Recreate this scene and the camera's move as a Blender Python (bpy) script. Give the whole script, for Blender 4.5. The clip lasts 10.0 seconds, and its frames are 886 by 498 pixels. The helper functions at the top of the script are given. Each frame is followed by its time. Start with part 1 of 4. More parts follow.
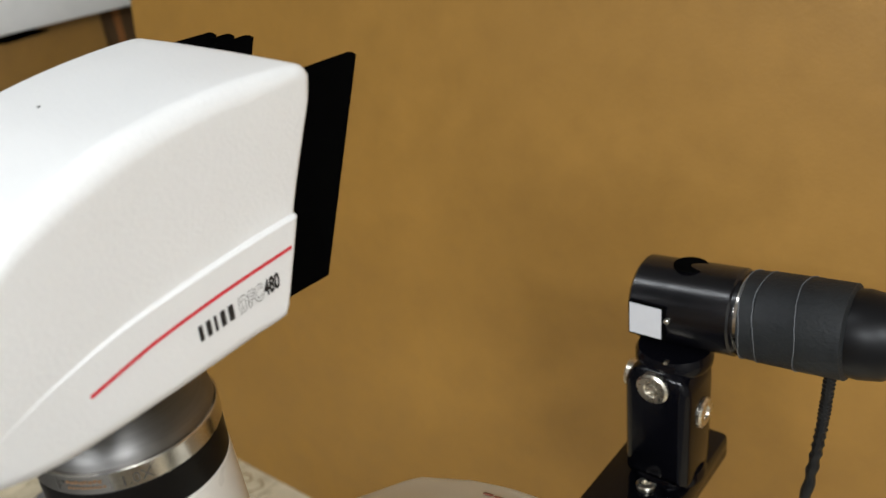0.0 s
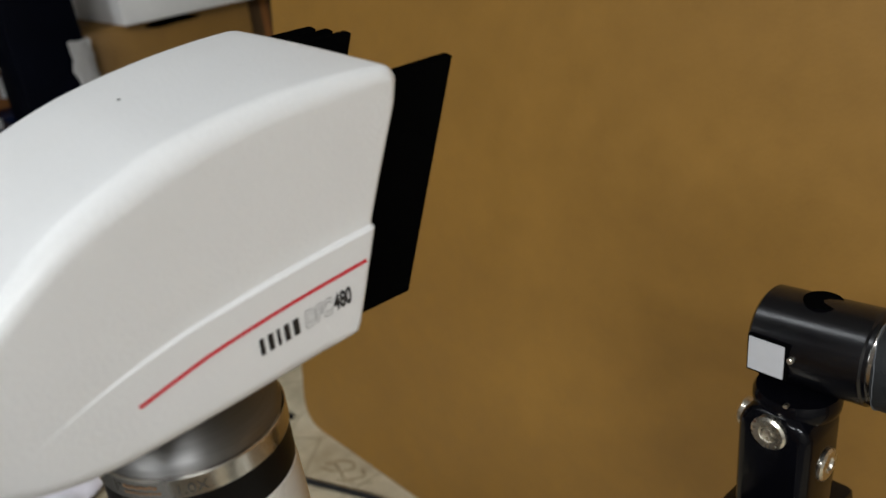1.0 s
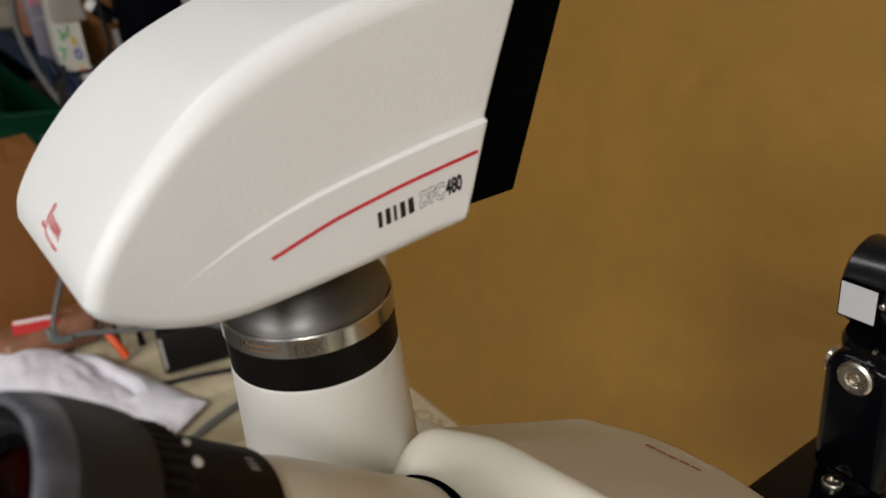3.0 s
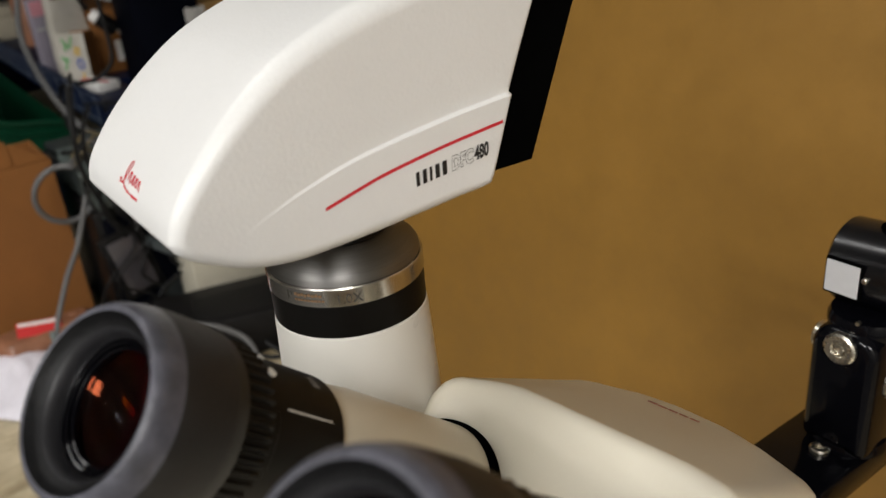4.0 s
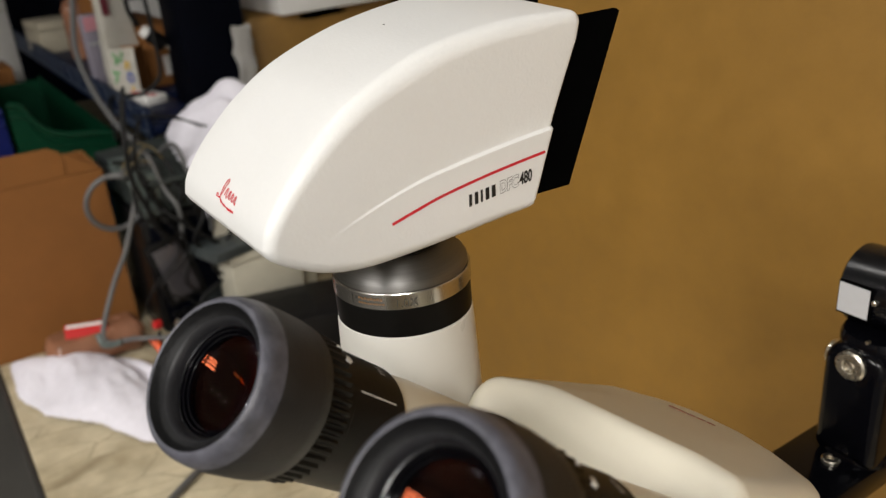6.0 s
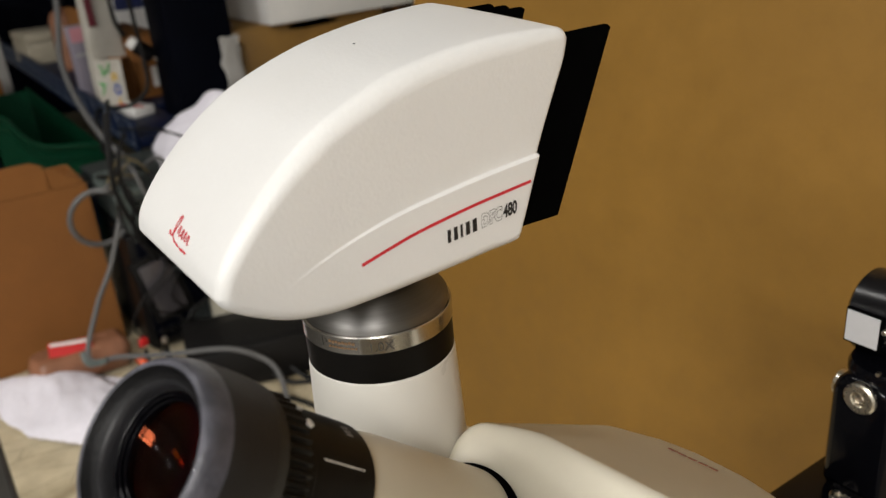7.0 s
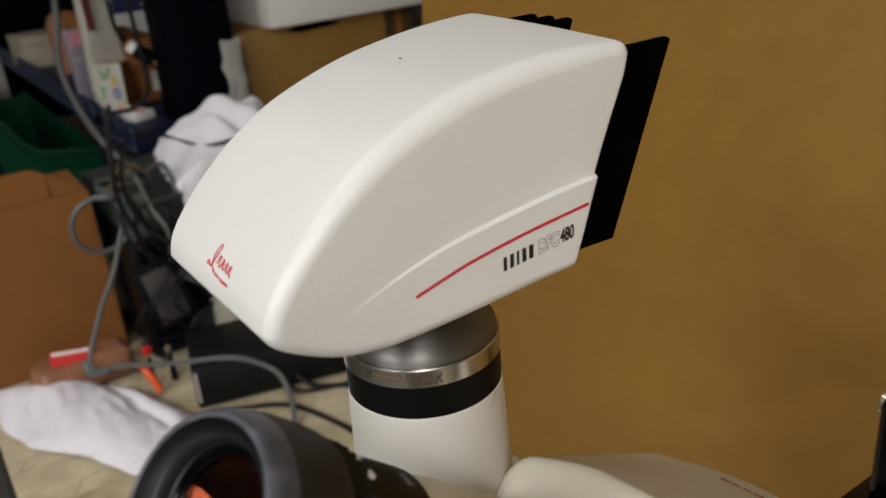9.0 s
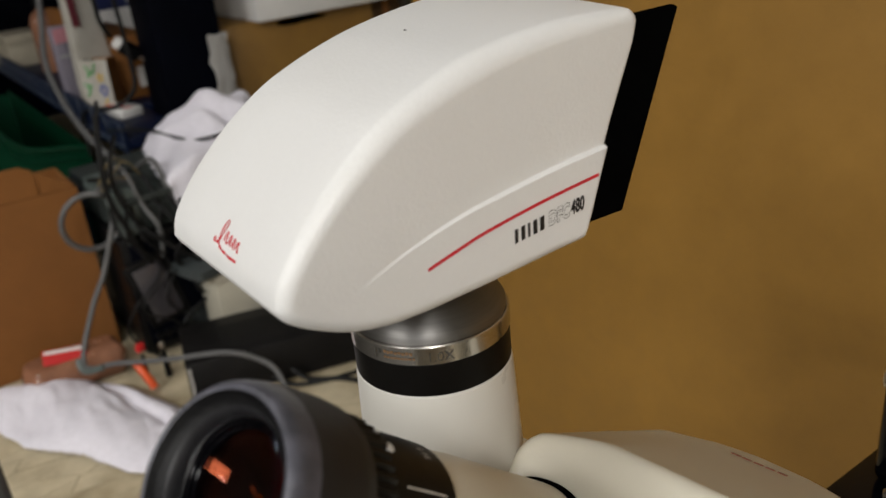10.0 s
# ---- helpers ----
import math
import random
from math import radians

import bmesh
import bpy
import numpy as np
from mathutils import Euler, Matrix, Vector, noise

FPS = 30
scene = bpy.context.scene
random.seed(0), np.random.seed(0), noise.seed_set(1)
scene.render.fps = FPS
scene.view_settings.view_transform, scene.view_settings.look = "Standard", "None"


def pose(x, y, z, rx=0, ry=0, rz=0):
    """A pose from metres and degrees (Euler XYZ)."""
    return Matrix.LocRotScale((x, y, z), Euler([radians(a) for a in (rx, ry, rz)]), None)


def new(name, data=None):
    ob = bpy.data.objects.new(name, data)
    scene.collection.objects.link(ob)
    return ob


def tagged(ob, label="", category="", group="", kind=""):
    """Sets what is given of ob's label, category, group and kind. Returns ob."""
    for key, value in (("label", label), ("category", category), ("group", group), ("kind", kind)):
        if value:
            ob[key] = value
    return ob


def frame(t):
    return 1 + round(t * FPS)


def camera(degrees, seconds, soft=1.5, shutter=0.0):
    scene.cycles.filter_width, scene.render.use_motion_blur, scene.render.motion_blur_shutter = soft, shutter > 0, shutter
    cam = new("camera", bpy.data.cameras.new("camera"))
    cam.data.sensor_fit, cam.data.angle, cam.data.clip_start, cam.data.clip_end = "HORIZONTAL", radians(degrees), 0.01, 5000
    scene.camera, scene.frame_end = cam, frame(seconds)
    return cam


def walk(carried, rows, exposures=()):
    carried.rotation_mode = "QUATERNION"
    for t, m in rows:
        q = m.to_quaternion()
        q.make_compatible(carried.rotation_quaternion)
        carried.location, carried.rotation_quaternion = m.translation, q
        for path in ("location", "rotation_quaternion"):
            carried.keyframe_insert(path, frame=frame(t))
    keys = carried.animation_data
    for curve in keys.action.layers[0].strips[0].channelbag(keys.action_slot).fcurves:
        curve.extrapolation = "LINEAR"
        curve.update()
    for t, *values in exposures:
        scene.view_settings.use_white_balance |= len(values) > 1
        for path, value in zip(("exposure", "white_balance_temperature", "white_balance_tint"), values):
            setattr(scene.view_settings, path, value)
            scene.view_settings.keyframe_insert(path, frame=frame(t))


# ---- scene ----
cam = camera(55.62, 10.0, soft=1.35)
# t, x, y, z, rx, ry, rz
PATH = [
    (0, 0.1800, -0.0783, 1.3496, 63.98, 5.98, 37.95),
    (0.2, 0.1835, -0.0808, 1.3538, 64.43, 5.94, 42.47),
    (0.5, 0.1750, -0.0908, 1.3544, 64.20, 6.03, 45.70),
    (0.7, 0.1756, -0.0812, 1.3511, 64.62, 5.78, 47.90),
    (1, 0.1749, -0.0584, 1.3467, 64.59, 6.10, 47.51),
    (1.2, 0.1769, -0.0488, 1.3467, 63.82, 6.19, 48.45),
    (1.5, 0.1712, -0.0583, 1.3477, 63.97, 5.82, 48.93),
    (1.7, 0.1733, -0.0625, 1.3472, 64.39, 6.36, 53.40),
    (2, 0.1794, -0.0729, 1.3432, 64.55, 6.13, 53.63),
    (2.5, 0.1886, -0.0745, 1.3356, 64.11, 5.89, 54.34),
    (3, 0.1872, -0.0770, 1.3349, 63.73, 5.40, 54.20),
    (3.2, 0.1915, -0.0857, 1.3280, 65.13, 5.91, 53.74),
    (4.3, 0.2051, -0.1026, 1.3338, 64.77, 4.71, 53.71),
    (4.5, 0.2051, -0.1024, 1.3334, 64.90, 4.72, 53.81),
    (4.8, 0.2153, -0.1023, 1.3369, 65.34, 4.76, 55.06),
    (5, 0.2151, -0.1104, 1.3408, 65.64, 4.40, 54.58),
    (5.2, 0.2191, -0.1173, 1.3380, 66.75, 4.95, 54.87),
    (6.3, 0.2264, -0.1241, 1.3477, 66.05, 4.19, 56.45),
    (6.5, 0.2208, -0.1172, 1.3459, 66.77, 4.56, 56.21),
    (7, 0.2094, -0.1064, 1.3449, 66.58, 4.61, 55.68),
    (7.5, 0.2007, -0.1025, 1.3455, 66.39, 4.74, 55.66),
    (8, 0.1946, -0.1042, 1.3481, 66.17, 4.60, 55.86),
    (8.5, 0.1927, -0.1099, 1.3455, 66.73, 4.64, 55.84),
    (9, 0.1880, -0.1100, 1.3471, 66.60, 4.74, 55.30),
    (9.5, 0.1896, -0.1082, 1.3465, 66.44, 5.11, 54.87),
    (10, 0.1840, -0.1142, 1.3414, 66.13, 5.44, 54.21),
]
# t, stops, kelvin, tint
EXPOSURES = [(0.0, 0.38, 5900, 8), (0.5, -0.02, 5800, 6), (1.0, -0.14, 5900, 8), (1.5, -0.08, 6000, 8), (2.0, -0.20, 6150, 9), (2.5, -0.18, 6250, 10), (3.0, -0.14, 6300, 10), (4.5, 0.04, 6400, 10), (6.5, 0.09, 6500, 10), (8.0, -0.20, 6450, 10), (9.0, -0.23, 6400, 10), (10.0, -0.23, 6400, 10)]
walk(cam, [(t, pose(x, y, z, rx, ry, rz)) for t, x, y, z, rx, ry, rz in PATH], EXPOSURES)
cam.data.dof.use_dof = True
cam.data.dof.focus_distance = 0.27
cam.data.dof.aperture_fstop = 16.0

# ---- light ----
world = bpy.data.worlds.new("room")
world.use_nodes = True
world.node_tree.nodes["Background"].inputs[0].default_value = (1.0, 0.96, 0.9, 1)
world.node_tree.nodes["Background"].inputs[1].default_value = 0.008
scene.world = world


def ceiling_lamp(x, y, length, spread, tubes, watts, colour=(1.0, 0.97, 0.93)):
    """A ceiling fitting: bare tubes side by side along x."""
    for k in range(tubes):
        data = bpy.data.lights.new("ceiling_tube_light", "AREA")
        data.shape, data.size, data.size_y, data.energy, data.color = "RECTANGLE", length, 0.10, watts / tubes, colour
        ob = new("ceiling_tube_light", data)
        ob.matrix_world = pose(x, y + spread * ((k + 0.5) / tubes - 0.5), 2.62)


ceiling_lamp(0.5, -2.4, 1.2, 0.75, 3, 80)
ceiling_lamp(1.8, -1.35, 1.2, 0.75, 3, 64)
ceiling_lamp(-0.9, -0.5, 1.2, 0.2, 1, 7)
ceiling_lamp(-2.75, -3.35, 0.6, 0.3, 1, 3.4)
ceiling_lamp(-1.75, -3.1, 0.6, 0.3, 1, 2.2)


# ---- materials ----
def socket(bsdf, name, value):
    bsdf.inputs[name].default_value = value


def make(name, colour, rough=0.5, metal=0.0, vary=0.0, scale=40.0, bump=0.0, bump_scale=300.0, dark=None, stain=0.0, stain_scale=6.0, coat=0.0, spec=0.5, stretch=(1, 1, 1)):
    """A principled surface with a fine grain, a large stain pattern and a fine relief, in object space."""
    m = bpy.data.materials.new(name)
    m.use_nodes = True
    t = m.node_tree
    b = t.nodes["Principled BSDF"]
    socket(b, "Base Color", (*colour, 1))
    socket(b, "Roughness", rough)
    socket(b, "Metallic", metal)
    socket(b, "Coat Weight", coat)
    socket(b, "Specular IOR Level", spec)
    co = t.nodes.new("ShaderNodeTexCoord")
    mp = t.nodes.new("ShaderNodeMapping")
    mp.inputs["Scale"].default_value = stretch
    t.links.new(co.outputs["Object"], mp.inputs[0])
    last = None
    if vary:
        n = t.nodes.new("ShaderNodeTexNoise")
        n.inputs["Scale"].default_value, n.inputs["Detail"].default_value, n.inputs["Roughness"].default_value = scale, 6, 0.65
        t.links.new(mp.outputs[0], n.inputs["Vector"])
        r = t.nodes.new("ShaderNodeMapRange")
        r.inputs["From Min"].default_value, r.inputs["From Max"].default_value = 0.25, 0.75
        r.inputs["To Min"].default_value, r.inputs["To Max"].default_value = 1 - vary, 1 + vary
        t.links.new(n.outputs["Fac"], r.inputs["Value"])
        x = t.nodes.new("ShaderNodeMix")
        x.data_type, x.blend_type = "RGBA", "MULTIPLY"
        x.inputs["Factor"].default_value = 1
        x.inputs["A"].default_value = (*colour, 1)
        t.links.new(r.outputs[0], x.inputs["B"])
        last = x.outputs["Result"]
        rr = t.nodes.new("ShaderNodeMapRange")
        rr.inputs["To Min"].default_value, rr.inputs["To Max"].default_value = rough - 0.08, min(1, rough + 0.08)
        t.links.new(n.outputs["Fac"], rr.inputs["Value"])
        t.links.new(rr.outputs[0], b.inputs["Roughness"])
    if stain:
        n = t.nodes.new("ShaderNodeTexNoise")
        n.inputs["Scale"].default_value, n.inputs["Detail"].default_value = stain_scale, 5
        t.links.new(mp.outputs[0], n.inputs["Vector"])
        r = t.nodes.new("ShaderNodeMapRange")
        r.inputs["From Min"].default_value, r.inputs["From Max"].default_value = 0.45, 0.75
        r.inputs["To Min"].default_value, r.inputs["To Max"].default_value = 0, stain
        t.links.new(n.outputs["Fac"], r.inputs["Value"])
        x = t.nodes.new("ShaderNodeMix")
        x.data_type = "RGBA"
        x.inputs["A"].default_value = (*colour, 1)
        x.inputs["B"].default_value = (*(dark or [v * 0.5 for v in colour]), 1)
        if last:
            t.links.new(last, x.inputs["A"])
        t.links.new(r.outputs[0], x.inputs["Factor"])
        last = x.outputs["Result"]
    if last:
        t.links.new(last, b.inputs["Base Color"])
    if bump:
        n = t.nodes.new("ShaderNodeTexNoise")
        n.inputs["Scale"].default_value, n.inputs["Detail"].default_value = bump_scale, 4
        t.links.new(mp.outputs[0], n.inputs["Vector"])
        u = t.nodes.new("ShaderNodeBump")
        u.inputs["Strength"].default_value, u.inputs["Distance"].default_value = bump, 0.001
        t.links.new(n.outputs["Fac"], u.inputs["Height"])
        t.links.new(u.outputs[0], b.inputs["Normal"])
    return m


WHITE = make("white_painted_housing", (0.775, 0.775, 0.765), 0.40, vary=0.012, scale=500, bump=0.105, bump_scale=900, stain=0.08, stain_scale=30, dark=(0.6, 0.57, 0.5))
CREAM = make("cream_painted_metal", (0.75, 0.705, 0.585), 0.34, vary=0.02, scale=60, bump=0.06, bump_scale=900, stain=0.1, stain_scale=25, dark=(0.55, 0.5, 0.38))
TUBE = make("white_painted_tube", (0.72, 0.70, 0.645), 0.3, vary=0.006, scale=40, bump=0.015, bump_scale=500)
BLACK = make("black_anodised_metal", (0.004, 0.004, 0.0045), 0.38, vary=0.2, scale=80, bump=0.03, bump_scale=900, spec=0.2)
FIN = make("matt_black_metal", (0.0018, 0.0018, 0.0018), 0.8, vary=0.2, scale=120, spec=0.0)
GLOSS = make("glossy_black_metal", (0.002, 0.002, 0.003), 0.14, vary=0.2, scale=60, bump=0.02, bump_scale=500, spec=0.16)
KNURL = make("ribbed_black_plastic", (0.005, 0.0045, 0.004), 0.4, vary=0.2, scale=150, spec=0.14)
# Worn rubber, also painted lighter than the cup for the rim's highlight.
RIM = make("worn_highlit_rubber", (0.085, 0.085, 0.105), 0.40, vary=0.35, scale=220, bump=0.25, bump_scale=700, stain=0.9, stain_scale=130, dark=(0.035, 0.035, 0.042))
DARKGREY = make("dark_grey_case", (0.007, 0.0065, 0.0065), 0.5, vary=0.2, scale=30, spec=0.2)
RUBBER = make("grey_black_rubber", (0.013, 0.012, 0.012), 0.55, vary=0.15, scale=150, bump=0.12, bump_scale=1200, stain=0.5, stain_scale=60, dark=(0.03, 0.03, 0.03), spec=0.35)
FACE = make("worn_black_rubber", (0.0045, 0.0045, 0.005), 0.5, vary=0.3, scale=150, bump=0.2, bump_scale=900, stain=0.6, stain_scale=90, dark=(0.011, 0.011, 0.012), spec=0.2)
LIP = make("dark_grey_rubber", (0.018, 0.018, 0.020), 0.42, vary=0.3, scale=180, bump=0.15, bump_scale=900, stain=0.5, stain_scale=110, dark=(0.014, 0.014, 0.016), spec=0.35)
PLASTIC = make("black_plastic", (0.004, 0.0035, 0.003), 0.42, vary=0.2, scale=150, bump=0.04, bump_scale=900, spec=0.14)
STEEL = make("turned_steel", (0.52, 0.50, 0.47), 0.2, 1.0, vary=0.1, scale=60, bump=0.02, bump_scale=500, stretch=(1, 1, 30))
TURNED = make("dark_turned_steel", (0.235, 0.228, 0.22), 0.50, 1.0, vary=0.12, scale=60, bump=0.03, bump_scale=700, stretch=(1, 1, 60))
TURNED.node_tree.nodes["Principled BSDF"].inputs["Anisotropic"].default_value = 0.8
TURNED.node_tree.nodes["Principled BSDF"].inputs["Anisotropic Rotation"].default_value = 0.25
SCREW = make("nickel_screw", (0.62, 0.58, 0.5), 0.28, 1.0, vary=0.1, scale=400)
TAPE = make("dark_grey_cloth_tape", (0.009, 0.010, 0.011), 0.6, vary=0.3, scale=200, bump=0.3, bump_scale=700, stain=0.5, stain_scale=40, dark=(0.016, 0.018, 0.017), spec=0.3)
SATIN = make("satin_black_metal", (0.002, 0.002, 0.003), 0.24, vary=0.2, scale=60, bump=0.02, bump_scale=500, spec=0.5)
STICKER = make("white_sticker", (0.50, 0.50, 0.51), 0.5, vary=0.04, scale=200)
DULLRED = make("faded_red_print", (0.26, 0.09, 0.06), 0.5, vary=0.3, scale=300)
RED = make("red_print", (0.62, 0.015, 0.03), 0.45)
INK = make("black_print", (0.01, 0.01, 0.01), 0.5)
GREYINK = make("grey_print", (0.35, 0.35, 0.35), 0.5)
WHITEINK = make("white_print", (0.75, 0.74, 0.7), 0.5)
ETCH = make("etched_print", (0.06, 0.055, 0.045), 0.5)
ORANGEINK = make("orange_etched_print", (0.20, 0.11, 0.05), 0.5)
KRAFT = make("brown_kraft_board", (0.255, 0.131, 0.018), 0.50, vary=0.12, scale=32, bump=0.15, bump_scale=420, stain=0.35, stain_scale=4.5, dark=(0.197, 0.102, 0.016), spec=0.65)
CARD = make("corrugated_cardboard", (0.235, 0.096, 0.026), 0.75, vary=0.08, scale=18, bump=0.1, bump_scale=300, stain=0.25, stain_scale=5, dark=(0.17, 0.075, 0.025), spec=0.2)
DARKCARD = make("dark_brown_card", (0.075, 0.042, 0.016), 0.75, vary=0.15, scale=30, spec=0.2)
LAMINATE = make("worn_white_laminate", (0.52, 0.45, 0.31), 0.45, vary=0.2, scale=35, bump=0.1, bump_scale=120, stain=0.85, stain_scale=13, dark=(0.25, 0.19, 0.10))
SCRATCH = make("brown_worn_laminate", (0.20, 0.14, 0.06), 0.7, vary=0.3, scale=200)
EDGE = make("dark_bench_edge", (0.03, 0.03, 0.028), 0.5, vary=0.3, scale=40)
TOWEL = make("white_terry_cloth", (0.74, 0.72, 0.79), 0.95, vary=0.06, scale=120, bump=0.7, bump_scale=500, spec=0.1)
GREEN = make("green_plastic", (0.0010, 0.038, 0.016), 0.4, vary=0.15, scale=20, spec=0.3)
BLUE = make("blue_plastic", (0.003, 0.007, 0.028), 0.45, vary=0.2, scale=20, spec=0.2)
BLUEBIN = make("deep_blue_plastic", (0.006, 0.012, 0.10), 0.4, vary=0.2, scale=20, spec=0.3)
BLUEGRID = make("pale_coated_wire", (0.055, 0.072, 0.105), 0.4, vary=0.2, scale=20, spec=0.4)
SHELFBLUE = make("blue_shelf_plastic", (0.006, 0.012, 0.038), 0.45, vary=0.3, scale=25, stain=0.4, stain_scale=30, dark=(0.010, 0.015, 0.03), spec=0.15)
LAVENDER = make("lavender_card", (0.24, 0.22, 0.27), 0.6, vary=0.1, scale=40)
PINK = make("pink_print", (0.55, 0.24, 0.28), 0.6, vary=0.1, scale=60)
TAN = make("tan_wire", (0.22, 0.17, 0.08), 0.5, vary=0.2, scale=60)
SLATE = make("slate_grey_plastic", (0.055, 0.065, 0.066), 0.4, vary=0.25, scale=40, stain=0.5, stain_scale=30, dark=(0.03, 0.035, 0.035))
CREAMBOX = make("dull_cream_plastic", (0.38, 0.34, 0.26), 0.5, vary=0.1, scale=25)
NAVY = make("dark_navy_steel", (0.0012, 0.0017, 0.0045), 0.6, vary=0.3, scale=10, spec=0.04)
GREYCABLE = make("grey_cable", (0.10, 0.10, 0.10), 0.45, vary=0.1, scale=50)
BLACKCABLE = make("black_cable", (0.006, 0.006, 0.006), 0.5, spec=0.25)
OLIVE = make("grey_green_plastic", (0.035, 0.043, 0.04), 0.5, vary=0.3, scale=25, stain=0.6, stain_scale=14, dark=(0.02, 0.02, 0.02), spec=0.25)
BEIGE = make("beige_plastic", (0.50, 0.47, 0.38), 0.5, vary=0.1, scale=25)
PAPER = make("white_paper_card", (0.72, 0.71, 0.69), 0.6, vary=0.05, scale=25)
MAROON = make("maroon_plastic", (0.12, 0.02, 0.03), 0.45)
# White card darkened for the dim shelf, with random brown blotches.
PALECARD = make("dimmed_white_card", (0.47, 0.45, 0.40), 0.6, vary=0.08, scale=40, stain=0.4, stain_scale=30, dark=(0.33, 0.29, 0.22))
REDCARD = make("red_card", (0.55, 0.02, 0.02), 0.4)
BAG = make("brown_film_bag", (0.26, 0.12, 0.07), 0.25, vary=0.3, scale=30, bump=0.6, bump_scale=60)
ORANGE = make("orange_plastic", (0.75, 0.10, 0.02), 0.4)
WALL = make("painted_wall", (0.48, 0.46, 0.41), 0.8, vary=0.04, scale=6)
FLOOR = make("grey_floor", (0.10, 0.095, 0.085), 0.6, vary=0.15, scale=9)
CEIL = make("white_ceiling", (0.78, 0.78, 0.76), 0.9, vary=0.03, scale=6)
# A white toned down well below PAPER.
DULLWHITE = make("dull_white_plastic", (0.36, 0.35, 0.33), 0.5, vary=0.1, scale=30)
SEAM = make("pale_tape_edge", (0.09, 0.095, 0.10), 0.6)
FILM = make("crumpled_grey_film", (0.085, 0.105, 0.098), 0.3, vary=0.4, scale=60, bump=0.5, bump_scale=90)
DISPLAY = make("grey_display", (0.06, 0.055, 0.06), 0.16, vary=0.15, scale=30)
YELLOWINK = make("yellow_print", (0.7, 0.45, 0.02), 0.5)
GREENINK = make("green_print", (0.05, 0.35, 0.08), 0.5)
NAVYINK = make("dark_blue_print", (0.010, 0.018, 0.085), 0.5, vary=0.1, scale=40)
BLUEINK = make("blue_print", (0.03, 0.08, 0.4), 0.5)

LENS = bpy.data.materials.new("coated_eyepiece_glass")
LENS.use_nodes = True
_b = LENS.node_tree.nodes["Principled BSDF"]
socket(_b, "Base Color", (0.024, 0.0054, 0.0022, 1))
socket(_b, "Metallic", 1.0)
socket(_b, "Roughness", 0.03)
socket(_b, "Specular Tint", (1.0, 0.2, 0.05, 1))

CLEAR = bpy.data.materials.new("clear_lens_glass")
CLEAR.use_nodes = True
_t = CLEAR.node_tree
_t.nodes.clear()
_o, _x, _g, _f = (_t.nodes.new(k) for k in ("ShaderNodeOutputMaterial", "ShaderNodeMixShader", "ShaderNodeBsdfGlossy", "ShaderNodeBsdfTransparent"))
_g.inputs["Roughness"].default_value = 0.02
_g.inputs["Color"].default_value = (0.75, 0.85, 1.0, 1)
_x.inputs[0].default_value = 0.02
_t.links.new(_f.outputs[0], _x.inputs[1])
_t.links.new(_g.outputs[0], _x.inputs[2])
_t.links.new(_x.outputs[0], _o.inputs["Surface"])

# fine dark scratches in the laminate
_t = LAMINATE.node_tree
_b = _t.nodes["Principled BSDF"]
_was = _b.inputs["Base Color"].links[0].from_socket
_co = _t.nodes.new("ShaderNodeTexCoord")
_last = _was
for _size, _turn, _wide in ((9.0, 0.4, 0.010), (23.0, 1.3, 0.016)):
    _mp = _t.nodes.new("ShaderNodeMapping")
    _mp.inputs["Rotation"].default_value = (0, 0, _turn)
    _mp.inputs["Scale"].default_value = (1, 0.35, 1)
    _v = _t.nodes.new("ShaderNodeTexVoronoi")
    _v.feature = "DISTANCE_TO_EDGE"
    _v.inputs["Scale"].default_value = _size
    _r = _t.nodes.new("ShaderNodeMapRange")
    _r.inputs["From Min"].default_value, _r.inputs["From Max"].default_value = 0.0, _wide
    _r.inputs["To Min"].default_value, _r.inputs["To Max"].default_value = 1.1, 0.0
    _n = _t.nodes.new("ShaderNodeTexNoise")
    _n.inputs["Scale"].default_value = 7
    _k = _t.nodes.new("ShaderNodeMath")
    _k.operation = "MULTIPLY"
    _x = _t.nodes.new("ShaderNodeMix")
    _x.data_type = "RGBA"
    _x.inputs["B"].default_value = (0.16, 0.12, 0.06, 1)
    _t.links.new(_co.outputs["Object"], _mp.inputs[0])
    _t.links.new(_mp.outputs[0], _v.inputs["Vector"])
    _t.links.new(_v.outputs["Distance"], _r.inputs["Value"])
    _t.links.new(_r.outputs[0], _k.inputs[0])
    _t.links.new(_n.outputs["Fac"], _k.inputs[1])
    _t.links.new(_k.outputs[0], _x.inputs["Factor"])
    _t.links.new(_last, _x.inputs["A"])
    _last = _x.outputs["Result"]
_t.links.new(_last, _b.inputs["Base Color"])


# ---- building helpers ----
def smooth(me, angle=35):
    me.polygons.foreach_set("use_smooth", [True] * len(me.polygons))
    me.set_sharp_from_angle(angle=radians(angle))


def part(name, bm, material, parent=None, label="", angle=35):
    me = bpy.data.meshes.new(name)
    bm.normal_update()
    bm.to_mesh(me)
    bm.free()
    smooth(me, angle)
    me.materials.append(material)
    ob = new(name, me)
    ob.parent = parent
    if label:
        tagged(ob, label)
    return ob


def thing(name, m, label, category, group="", kind=""):
    ob = new(name)
    ob.empty_display_size = 0.02
    ob.matrix_world = m
    return tagged(ob, label, category, group, kind)


